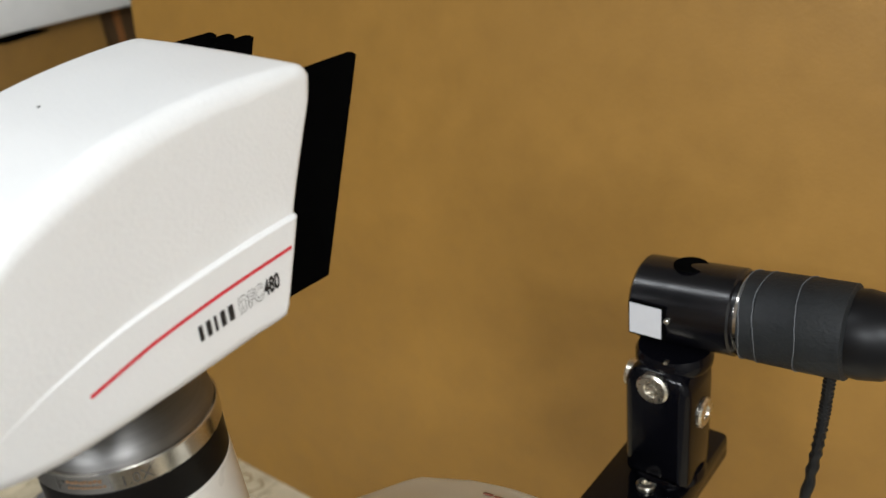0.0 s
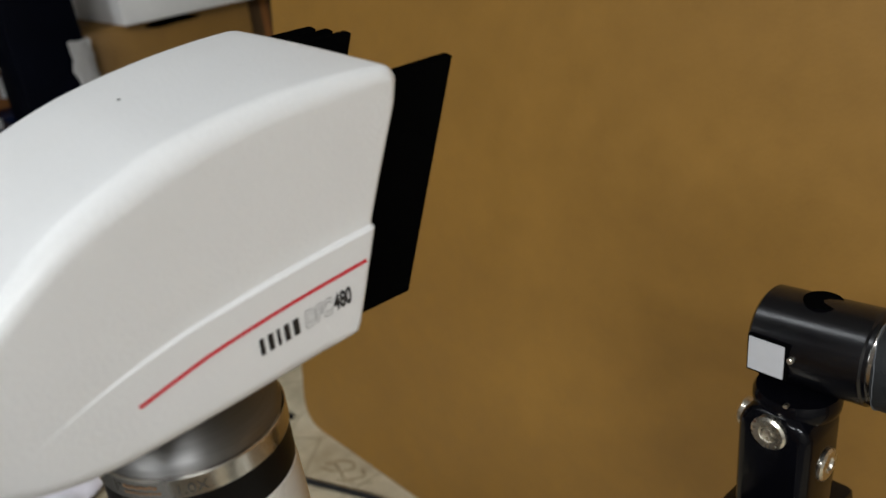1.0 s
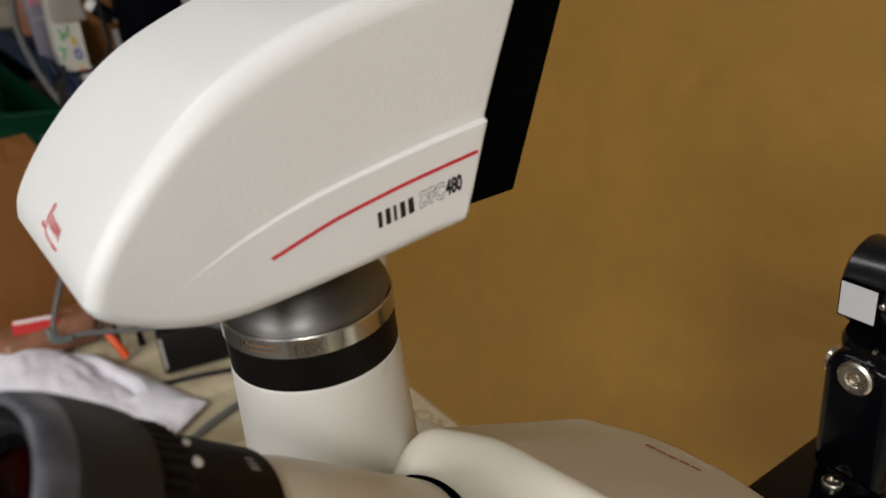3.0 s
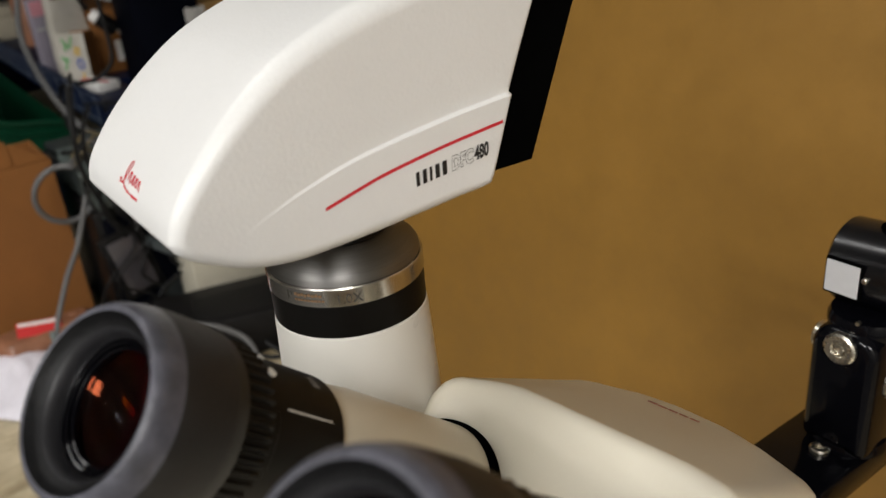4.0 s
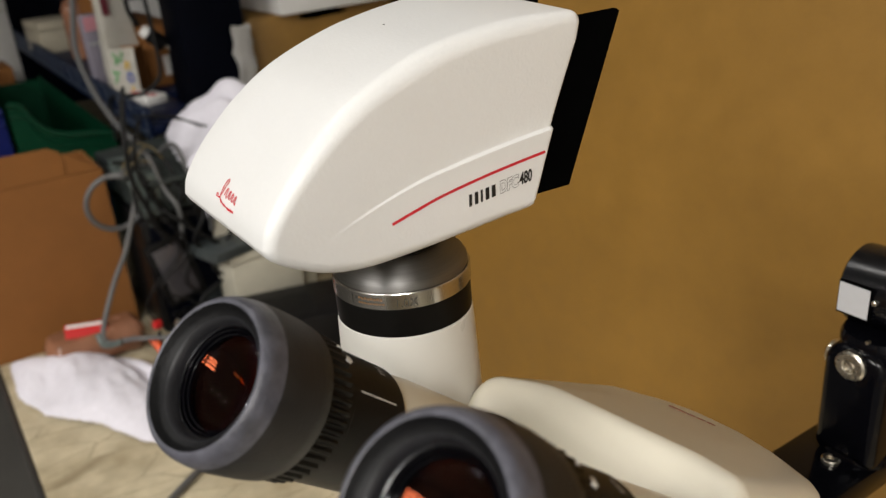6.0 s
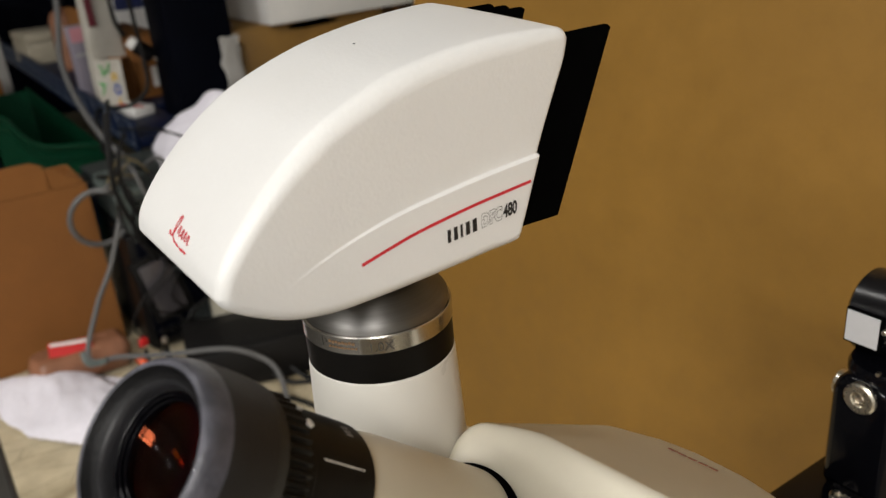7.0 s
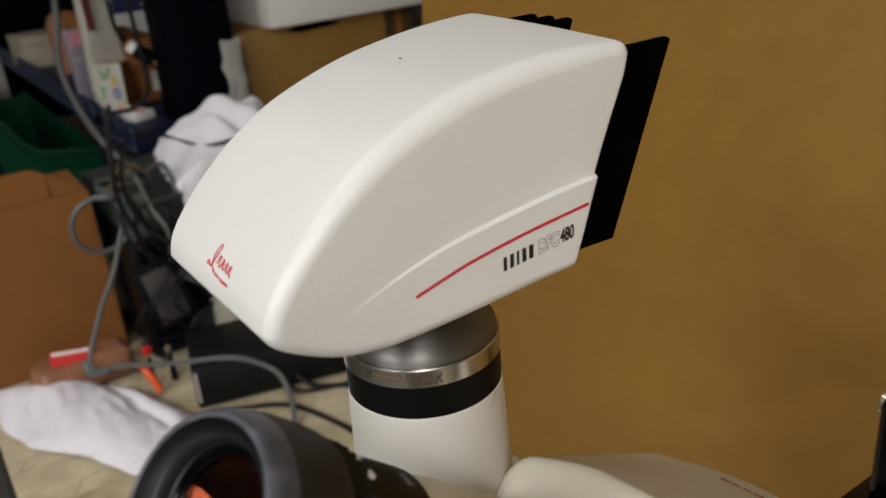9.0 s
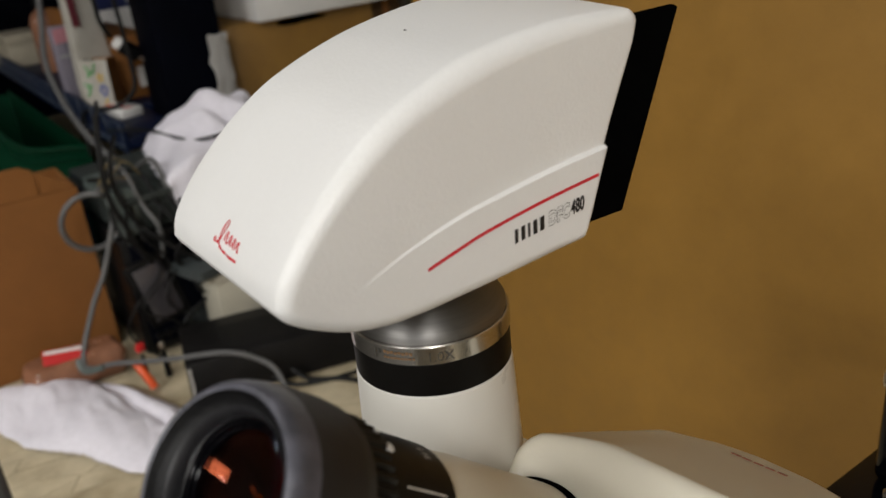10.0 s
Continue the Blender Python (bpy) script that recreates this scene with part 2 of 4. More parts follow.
def box(x0, x1, y0, y1, z0, z1, r=0.0, seg=2):
    bm = bmesh.new()
    bmesh.ops.create_cube(bm, size=1)
    for v in bm.verts:
        v.co = Vector(((x0 + x1) / 2 + v.co.x * (x1 - x0), (y0 + y1) / 2 + v.co.y * (y1 - y0), (z0 + z1) / 2 + v.co.z * (z1 - z0)))
    if r:
        bmesh.ops.bevel(bm, geom=bm.edges[:], offset=r, segments=seg, profile=0.5, affect="EDGES")
    return bm


def turned(profile, m=None, n=64, cap=True):
    """A body of revolution about z from (radius, height) pairs."""
    bm = bmesh.new()
    rings = []
    for r, z in profile:
        rings.append([bm.verts.new((r * math.cos(2 * math.pi * k / n), r * math.sin(2 * math.pi * k / n), z)) for k in range(n)])
    for a, b in zip(rings, rings[1:]):
        for k in range(n):
            bm.faces.new((a[k], a[(k + 1) % n], b[(k + 1) % n], b[k]))
    if cap:
        bm.faces.new(list(reversed(rings[0])))
        bm.faces.new(rings[-1])
    if m is not None:
        bm.transform(m)
    bmesh.ops.recalc_face_normals(bm, faces=bm.faces[:])
    return bm


def wire(points, radius, n=10, steps=8):
    """A round cable through the points."""
    pts = [Vector(p) for p in points]
    path = []
    for i in range(len(pts) - 1):
        p0, p1, p2, p3 = pts[max(i - 1, 0)], pts[i], pts[i + 1], pts[min(i + 2, len(pts) - 1)]
        for k in range(steps):
            s = k / steps
            path.append(0.5 * (2 * p1 + (p2 - p0) * s + (2 * p0 - 5 * p1 + 4 * p2 - p3) * s * s + (3 * p1 - p0 - 3 * p2 + p3) * s ** 3))
    path.append(pts[-1])
    bm = bmesh.new()
    rings = []
    side = None
    for i, p in enumerate(path):
        d = (path[min(i + 1, len(path) - 1)] - path[max(i - 1, 0)]).normalized()
        if side is None:
            side = d.orthogonal().normalized()
        side = (side - d * side.dot(d)).normalized()
        up = d.cross(side)
        rings.append([bm.verts.new(p + radius * (side * math.cos(2 * math.pi * k / n) + up * math.sin(2 * math.pi * k / n))) for k in range(n)])
    for a, b in zip(rings, rings[1:]):
        for k in range(n):
            bm.faces.new((a[k], a[(k + 1) % n], b[(k + 1) % n], b[k]))
    bm.faces.new(list(reversed(rings[0])))
    bm.faces.new(rings[-1])
    bmesh.ops.recalc_face_normals(bm, faces=bm.faces[:])
    return bm


def curve(points, n):
    """n points along a smooth open curve through 2D control points, evenly spaced."""
    pts = np.array(points, float)
    fine = []
    for i in range(len(pts) - 1):
        p0, p1, p2, p3 = pts[max(i - 1, 0)], pts[i], pts[i + 1], pts[min(i + 2, len(pts) - 1)]
        for s in np.linspace(0, 1, 24, endpoint=False):
            fine.append(0.5 * (2 * p1 + (p2 - p0) * s + (2 * p0 - 5 * p1 + 4 * p2 - p3) * s * s + (3 * p1 - p0 - 3 * p2 + p3) * s ** 3))
    fine = np.array(fine + [pts[-1]])
    d = np.r_[0, np.cumsum(np.hypot(*np.diff(fine, axis=0).T))]
    s = np.linspace(0, d[-1], n)
    return np.stack([np.interp(s, d, fine[:, 0]), np.interp(s, d, fine[:, 1])], 1)


def joined(*bms):
    out = bmesh.new()
    for b in bms:
        me = bpy.data.meshes.new("tmp")
        b.to_mesh(me)
        b.free()
        out.from_mesh(me)
        bpy.data.meshes.remove(me)
    return out


# ---- room ----
TABLE = 0.75


def structure(name, bm, material, label, category):
    return tagged(part(name, bm, material), label, category, kind="structure")


structure("floor", box(-4.7, 2.6, -4.7, 1.2, -0.1, 0.0), FLOOR, "grey floor of the workshop", "floor")
structure("wall_north", box(-4.7, 2.6, 1.1, 1.2, 0.001, 2.699), WALL, "pale painted wall behind the bench", "wall")
structure("wall_south", box(-4.7, 2.6, -4.7, -4.6, 0.001, 2.699), WALL, "pale painted wall", "wall")
structure("wall_west", box(-4.7, -4.6, -4.599, 1.099, 0.001, 2.699), WALL, "pale painted wall", "wall")
structure("wall_east", box(2.5, 2.6, -4.599, 1.099, 0.001, 2.699), WALL, "pale painted wall", "wall")
structure("ceiling", box(-4.7, 2.6, -4.7, 1.2, 2.7, 2.8), CEIL, "white ceiling", "ceiling")

# bench
bench = thing("workbench", pose(0, 0, 0), "workbench with a worn, scratched off-white laminate top", "workbench")
part("worktop", box(-3.0, 1.4, -0.115, 1.08, TABLE - 0.035, TABLE, 0.003), LAMINATE, bench)
part("edge_strip", box(-3.0, 1.4, -0.123, -0.1155, TABLE - 0.036, TABLE - 0.001, 0.002), EDGE, bench, "dark edge strip")
for lx in (-2.9, -1.0, 1.3):
    part("leg", box(lx - 0.03, lx + 0.03, -0.06, 0.0, 0, TABLE - 0.036), EDGE, bench)
    part("leg", box(lx - 0.03, lx + 0.03, 0.95, 1.01, 0, TABLE - 0.036), EDGE, bench)


# leaning brown board behind the microscope
def brown_board():
    lean = math.tan(radians(7))
    x0, x1, h, t, r = -0.585, 1.25, 0.80, 0.004, 0.03
    out = [(x1, 0), (x1, h), (x0, h)]
    out += [(x0 + r - r * math.cos(a), r - r * math.sin(a)) for a in [math.pi / 2 * k / 6 for k in range(7)]]
    bm = bmesh.new()
    f = [bm.verts.new((x, z * lean, z)) for x, z in out]
    b = [bm.verts.new((x, z * lean + t, z)) for x, z in out]
    bm.faces.new(f)
    bm.faces.new(list(reversed(b)))
    for k in range(len(f)):
        bm.faces.new((f[k], b[k], b[(k + 1) % len(f)], f[(k + 1) % len(f)]))
    bmesh.ops.recalc_face_normals(bm, faces=bm.faces[:])
    ob = part("backing_board", bm, KRAFT)
    ob.matrix_world = pose(0, 0.328, TABLE + 0.001)
    return tagged(ob, "large smooth brown kraft board leaning behind the microscope", "board")


brown_board()


# ---- microscope camera ----
HALF = 0.0335
SHELL = [(-57.5, 60.5), (-56.2, 65.5), (-52.3, 71.5), (-46, 78.7), (-36, 87.6), (-23, 96), (-5, 103), (10, 106.5), (28, 109), (45, 109.9), (51.2, 109.3), (53.0, 106.6)]
UNDER = [(33.7, 54.5), (32.5, 50.8), (29, 48.9), (5, 47.2), (-12, 46.4), (-28, 46.4), (-40, 48.6), (-49.5, 53), (-55.5, 57.2), (-57.5, 60.5)]
RIDGE = [(-40, 58.5), (-37, 60), (-26, 64), (-10, 68), (7, 70.3), (26, 72.2), (45, 73.4)]


def outline():
    top = curve(SHELL, 220)
    low = curve(UNDER, 180)
    rear = np.linspace(SHELL[-1], UNDER[0], 200)
    pts = np.concatenate([top[:-1], rear[:-1], low[:-1]])
    at = [0, 60, 120, 180, 218, 240, 415, 445, 560, len(pts)]
    rad = np.interp(np.arange(len(pts)), at, [3.6, 4.8, 6.0, 5.0, 3.0, 1.4, 1.4, 3.8, 4.2, 3.6])
    return pts / 1000, rad / 1000


def side_x(yz, pts, rad):
    """How far out the side lies at points of the side view."""
    a, b = pts, np.roll(pts, -1, 0)
    ab = b - a
    best = np.full(len(yz), 1e9)
    r = np.zeros(len(yz))
    for i in range(len(a)):
        s = np.clip(((yz - a[i]) @ ab[i]) / (ab[i] @ ab[i]), 0, 1)
        d = np.hypot(*(yz - a[i] - s[:, None] * ab[i]).T)
        near = d < best
        best[near], r[near] = d[near], rad[i]
    k = np.clip(best / r, 0, 1)
    x = HALF - r * (1 - np.sqrt(1 - (1 - k) ** 2))
    ridge = curve(RIDGE, 80) / 1000
    over = yz[:, 1] - np.interp(yz[:, 0], ridge[:, 0], ridge[:, 1])
    deep = np.clip((yz[:, 0] + 0.047) / 0.075, 0, 1)
    deep = deep * deep * (3 - 2 * deep) * 0.00145
    s = np.clip((over + 0.0003) / 0.00062, 0, 1)
    back = np.clip(1 - (over - 0.001) / 0.040, 0, 1)
    back = back * back * (3 - 2 * back)
    return x - deep * s * s * (3 - 2 * s) * (0.35 + 0.65 * back)


def camera_housing():
    pts, rad = outline()
    n, rings = len(pts), 130
    mid = np.array([-0.002, 0.077])
    bm = bmesh.new()
    sides = []
    for sign in (1, -1):
        loops = []
        for k in range(rings):
            yz = mid + (pts - mid) * (1 - (k / rings) ** 1.25)
            xs = side_x(yz, pts, rad) * (1 if sign > 0 else -1.05)
            loops.append([bm.verts.new((x, y, 1.2 + z)) for x, (y, z) in zip(xs, yz)])
        hub = bm.verts.new((sign * side_x(mid[None], pts, rad)[0], mid[0], 1.2 + mid[1]))
        for a, b in zip(loops, loops[1:]):
            for k in range(n):
                bm.faces.new((a[k], a[(k + 1) % n], b[(k + 1) % n], b[k]))
        for k in range(n):
            bm.faces.new((loops[-1][k], loops[-1][(k + 1) % n], hub))
        sides.append(loops[0])
    a, b = sides
    across = 6
    previous = a
    for j in range(1, across + 1):
        nxt = b if j == across else [bm.verts.new(a[k].co.lerp(b[k].co, j / across)) for k in range(n)]
        for k in range(n):
            bm.faces.new((previous[k], previous[(k + 1) % n], nxt[(k + 1) % n], nxt[k]))
        previous = nxt
    # the top falls off a little towards its right rear corner
    for v in bm.verts:
        k = min(max((v.co.y + 0.008) / 0.055, 0), 1) ** 1.5
        u = min(max((v.co.x + 0.0335) / 0.067, 0), 1) ** 1.5
        w = min(max((v.co.z - 1.275) / 0.030, 0), 1)
        v.co.z -= 0.0031 * k * u * w
    bmesh.ops.recalc_face_normals(bm, faces=bm.faces[:])
    return bm


def side_ribbon(line, width, lift=0.00012):
    """A printed line on the right side, along (y, z) points in millimetres."""
    c = curve(line, 40) / 1000
    bm = bmesh.new()
    rows = []
    for i, (y, z) in enumerate(c):
        d = c[min(i + 1, len(c) - 1)] - c[max(i - 1, 0)]
        d = d / np.hypot(*d)
        rows.append([bm.verts.new((HALF + lift, y - d[1] * s, 1.2 + z + d[0] * s)) for s in (-width / 2, width / 2)])
    for p, q in zip(rows, rows[1:]):
        bm.faces.new((p[0], p[1], q[1], q[0]))
    bmesh.ops.recalc_face_normals(bm, faces=bm.faces[:])
    for f in bm.faces:
        if f.normal.x < 0:
            f.normal_flip()
    return bm


def side_block(y, z, w, h, slope):
    """A printed upright block on the right side."""
    dy, dz = math.cos(slope), math.sin(slope)
    lean = 0.12
    def corner(a, b):
        return (HALF + 0.00012, y + a * dy - b * dz + b * lean, z + a * dz + b * dy)
    bm = bmesh.new()
    f = bm.faces.new([bm.verts.new(corner(a, b)) for a, b in ((0, 0), (w, 0), (w, h), (0, h))])
    f.normal_update()
    if f.normal.x < 0:
        f.normal_flip()
    return bm


camera_unit = thing("microscope_camera", pose(0, 0, 0), "white digital microscope camera with red line and black cooling fins", "camera")
part("housing", camera_housing(), WHITE, camera_unit, angle=50)
for fx in (0.0275, -0.0115, -0.0198, -0.0281):
    bm = bmesh.new()
    top = 1.3042 if fx > 0 else 1.3066
    prof = [(0.012, 1.2515), (0.0504, 1.2506), (0.0725, top - 0.0009), (0.0712, top), (0.020, top)]
    f0 = [bm.verts.new((fx - 0.0008, y, z)) for y, z in prof]
    f1 = [bm.verts.new((fx + 0.0008, y, z)) for y, z in prof]
    bm.faces.new(f0), bm.faces.new(list(reversed(f1)))
    for k in range(5):
        bm.faces.new((f0[k], f1[k], f1[(k + 1) % 5], f0[(k + 1) % 5]))
    bmesh.ops.recalc_face_normals(bm, faces=bm.faces[:])
    part("cooling_fin", bm, FIN, camera_unit, "matt black cooling fin")
part("red_line", side_ribbon([(-19.8, 58.2), (-11, 60.3), (-2, 62.2), (16, 64.6), (36.2, 66.4)], 0.0009), RED, camera_unit, "thin red printed line")
slope = math.atan2(2.2, 25)
marks = [side_block(0.0066 + a, 1.2562 + a * 0.088, w, 0.0038, slope) for a, w in ((0.0, 0.0011), (0.0021, 0.0013), (0.0043, 0.0008), (0.0061, 0.0014), (0.0084, 0.0015))]
part("brand_mark", joined(*marks), INK, camera_unit, "black printed brand marks")


def side_print(name, words, size, y, z, wide, material, label, fat=0.0, line=0.0):
    """Printed characters on the right side of the housing, filled or as thin outlines."""
    cu = bpy.data.curves.new(name, "FONT")
    cu.body, cu.size, cu.offset = words, size, fat
    if line:
        cu.fill_mode, cu.bevel_depth, cu.bevel_resolution, cu.resolution_u = "NONE", line, 0, 4
    tmp = new(name, cu)
    me = bpy.data.meshes.new_from_object(tmp.evaluated_get(bpy.context.evaluated_depsgraph_get()))
    bpy.data.objects.remove(tmp)
    for v in me.vertices:
        a, b, c = v.co.x * wide, v.co.y * 0.97, v.co.z
        v.co = Vector((HALF + 0.00014 + 0.4 * c, y + a + b * 0.07, z + a * 0.085 + b))
    me.materials.append(material)
    ob = new(name, me)
    ob.parent = camera_unit
    tagged(ob, label)


side_print("letter_print", "DFC", 0.0054, 0.0180, 1.2575, 0.70, ETCH, "thin outlined grey letters", fat=0.00022, line=0.00008)
side_print("number_print", "480", 0.0054, 0.0257, 1.2582, 0.60, INK, "black printed model number", fat=0.00020)


def nose_point(x, s):
    """A place on the top of the nose: x across, s millimetres back along it from the tip."""
    c = curve(SHELL, 400) / 1000
    d = np.r_[0, np.cumsum(np.hypot(*np.diff(c, axis=0).T))]
    i = min(int(np.searchsorted(d, s)), len(c) - 2)
    t = c[i + 1] - c[i]
    t = t / np.hypot(*t)
    return Vector((x, c[i][0] - t[1] * 0.00013, 1.2 + c[i][1] + t[0] * 0.00013))


def nose_stroke(line, width):
    c = curve(line, 36) / 1000
    bm = bmesh.new()
    rows = []
    for i, (x, s) in enumerate(c):
        d = c[min(i + 1, len(c) - 1)] - c[max(i - 1, 0)]
        d = d / np.hypot(*d)
        rows.append([bm.verts.new(nose_point(x - d[1] * k, s + d[0] * k)) for k in (-width / 2, width / 2)])
    for p, q in zip(rows, rows[1:]):
        bm.faces.new((p[0], p[1], q[1], q[0]))
    bmesh.ops.recalc_face_normals(bm, faces=bm.faces[:])
    for f in bm.faces:
        if f.normal.z < 0:
            f.normal_flip()
    return bm


def mark(line, tall=1.0):
    return nose_stroke([(x * 1.3 - 0.3, 6.6 + (s - 6.6) * 0.88 * tall) for x, s in line], 0.0005)


logo = [
    mark([(-2.5, 6.5), (-3.4, 7.3), (-3.6, 6.2), (-1.6, 6.4), (-0.6, 9), (0.2, 12.6), (-0.6, 12.9), (-1.4, 9.5), (-1.2, 6.5), (0.3, 5.2), (4, 4.6), (7.5, 4.4)]),
    mark([(0.5, 7.4), (1.0, 9.2), (1.6, 9.2), (1.5, 7.6), (2.2, 7.2)], 1.3),
    mark([(2.6, 7.4), (2.9, 9.0), (3.4, 8.9), (3.3, 7.5), (3.9, 7.1)], 1.3),
    mark([(4.2, 7.3), (4.6, 8.8), (5.1, 8.7), (5.0, 7.4), (5.6, 7.0)], 1.3),
    mark([(5.9, 7.2), (6.3, 8.6), (6.8, 8.5), (6.7, 7.2), (7.3, 6.9)], 1.3),
]
part("brand_mark", joined(*logo), RED, camera_unit, "small red curled printed mark")
part("paint_chip", turned([(0.0004, -0.00005), (0.0003, 0.00012)], Matrix.Translation(nose_point(-0.006, 0.0815)), 10), INK, camera_unit)

# ---- microscope ----
scope = thing("stereo_microscope", pose(0, 0, 0, 0, 0, 9), "cream stereo microscope with two black eyepieces and an upright camera tube", "microscope")
part("photo_tube", turned([(0.0268, 1.130), (0.0252, 1.165), (0.0234, 1.2105), (0.0232, 1.2122), (0.0226, 1.2128)]), TUBE, scope, "white conical camera tube")
part("collar", turned([(0.0226, 1.2128), (0.0231, 1.2130), (0.0231, 1.2226), (0.0228, 1.2229)]), PLASTIC, scope, "matt black collar")
adapter = part("adapter_ring", turned([(0.0228, 1.2229), (0.0234, 1.2231), (0.0234, 1.2282), (0.0232, 1.2286), (0.0226, 1.2288)], n=96), STEEL, scope, "turned steel adapter ring", angle=20)

part("adapter_cone", turned([(0.0226, 1.2288), (0.0226, 1.2293), (0.0224, 1.2308), (0.0217, 1.2320), (0.0200, 1.2334), (0.0175, 1.2350), (0.0150, 1.2365)], n=128), TURNED, adapter, "dark turned steel cone", angle=40)
# Thread coloured black to give the darkness beneath the housing.
part("mount_thread", turned([(0.0140, 1.2370), (0.0145, 1.2375), (0.0145, 1.2490)]), BLACK, scope, "mount thread, coloured black for the darkness under the housing")


def ring_block(angle, z, w, h, r=0.02352):
    bm = bmesh.new()
    lo, hi = [], []
    for k in range(4):
        a = angle + w / r * (k / 3)
        lo.append(bm.verts.new((r * math.cos(a), r * math.sin(a), z)))
        hi.append(bm.verts.new((r * math.cos(a), r * math.sin(a), z + h)))
    for k in range(3):
        bm.faces.new((lo[k], lo[k + 1], hi[k + 1], hi[k]))
    return bm


def ring_text(text, size, a0, z, r, material, parent):
    cu = bpy.data.curves.new("text", "FONT")
    cu.body, cu.size = text, size
    tmp = new("text", cu)
    me = bpy.data.meshes.new_from_object(tmp.evaluated_get(bpy.context.evaluated_depsgraph_get()))
    bpy.data.objects.remove(tmp)
    for v in me.vertices:
        a = a0 + v.co.x / r
        v.co = Vector((r * math.cos(a), r * math.sin(a), z + v.co.y))
    me.materials.append(material)
    ob = new("engraving", me)
    ob.parent = parent
    return tagged(ob, "engraved magnification, dark on steel")


part("engraving", joined(*[ring_block(radians(-76) + k * 0.047, 1.2263 - 0.0002 * (k % 2), 0.0008, 0.0008) for k in range(8)], *[ring_block(radians(-76) + k * 0.045, 1.2247, 0.0007, 0.0006) for k in range(9)]), ORANGEINK, adapter, "tiny engraved marks")
part("engraving", joined(ring_block(radians(-83), 1.2242, 0.0004, 0.0032), ring_block(radians(-80.5), 1.2258, 0.0009, 0.0012)), ETCH, adapter)
ring_text("1.0X", 0.0040, radians(-46), 1.2240, 0.02352, ETCH, adapter)


def eyepiece(m, parent):
    """An eyepiece along +z of m, its rubber cup's face at z = 0."""
    e = part("eyepiece", turned([(0.0155, 0.0285), (0.0176, 0.029), (0.0176, 0.031), (0.0172, 0.0315), (0.0172, 0.0525), (0.0166, 0.0532), (0.012, 0.0535)], m), PLASTIC, parent, "black plastic eyepiece barrel")
    cup = [(0.0195, 0.0046), (0.0197, 0.0060), (0.0198, 0.0090), (0.0197, 0.0165), (0.0193, 0.0205), (0.0184, 0.0212), (0.0150, 0.0214)]
    part("eyecup", turned(cup, m, 96, cap=False), RUBBER, e, "grey-black rubber eyecup", angle=60)
    rim = [(0.0166, -0.0010), (0.0169, -0.0012), (0.0174, -0.0011), (0.0180, -0.0006), (0.0186, 0.0004), (0.0190, 0.0018), (0.0193, 0.0034), (0.0195, 0.0046)]
    part("eyecup_rim", turned(rim, m, 96, cap=False), RIM, e, "worn rubber rim, painted bluish grey partly for its highlight", angle=60)
    face = [(0.0166, -0.0010), (0.0162, -0.0005), (0.0157, 0.0004), (0.0150, 0.0010), (0.0142, 0.0013)]
    part("eyecup_face", turned(face, m, 96, cap=False), FACE, e, "black rubber inner face", angle=60)
    lip = [(0.0142, 0.0013), (0.0138, 0.0016), (0.0134, 0.0024), (0.0131, 0.0034), (0.0130, 0.0042)]
    part("eyecup_lip", turned(lip, m, 96, cap=False), LIP, e, "dark grey sloping inner lip", angle=50)
    part("eyecup_liner", turned([(0.0130, 0.0042), (0.0126, 0.0043), (0.0125, 0.0046), (0.0124, 0.0060), (0.0117, 0.0068)], m, 72, cap=False), SATIN, e, "black stepped plastic ring", angle=25)
    n = 46
    ring = bmesh.new()
    tops, lows = [], []
    for k in range(4 * n):
        a = 2 * math.pi * k / (4 * n)
        r = 0.0186 if k % 4 in (1, 2) else 0.0177
        lows.append(ring.verts.new((r * math.cos(a), r * math.sin(a), 0.0208)))
        tops.append(ring.verts.new((r * math.cos(a), r * math.sin(a), 0.0288)))
    for k in range(4 * n):
        j = (k + 1) % (4 * n)
        ring.faces.new((lows[k], lows[j], tops[j], tops[k]))
    ring.faces.new(tops), ring.faces.new(list(reversed(lows)))
    ring.transform(m)
    bmesh.ops.recalc_face_normals(ring, faces=ring.faces[:])
    part("knurled_ring", ring, KNURL, e, "ribbed black focusing ring", angle=25)
    front = [(0.0117, 0.0066)] + [(0.0117 * math.cos(a), 0.0066 - 0.0025 * math.sin(a)) for a in [math.pi / 2 * k / 16 for k in range(1, 16)]] + [(0.0002, 0.0041)]
    part("front_lens", turned(front, m, 64, cap=False), CLEAR, e, "clear domed glass lens", angle=80)
    # the inner lens is hollow towards the eye, with an orange coating
    hollow = [(0.0117 * k / 20 + 0.0002 * (k == 0), 0.0094 - 0.0026 * (k / 20) ** 2) for k in range(20, -1, -1)]
    part("inner_lens", turned(hollow, m, 64, cap=False), LENS, e, "orange coated inner lens", angle=80)
    for rr, zz in ((0.0108, 0.0054), (0.0117, 0.0048)):
        part("retaining_ring", turned([(rr, zz + 0.0008), (rr + 0.0001, zz), (rr + 0.0004, zz - 0.0002), (rr + 0.0006, zz)], m, 64, cap=False), GLOSS, e, angle=20)
    return e


def axis(cx, cy, cz, heading, dip):
    d = Vector((math.sin(radians(heading)) * math.cos(radians(dip)), math.cos(radians(heading)) * math.cos(radians(dip)), -math.sin(radians(dip))))
    return Matrix.Translation((cx, cy, cz)) @ d.to_track_quat("Z", "Y").to_matrix().to_4x4()


LEFT_EYE = axis(0.0488, -0.0946, 1.2504, -6.3, 43.3)
RIGHT_EYE = axis(0.1216, -0.0952, 1.2540, -3.0, 42)


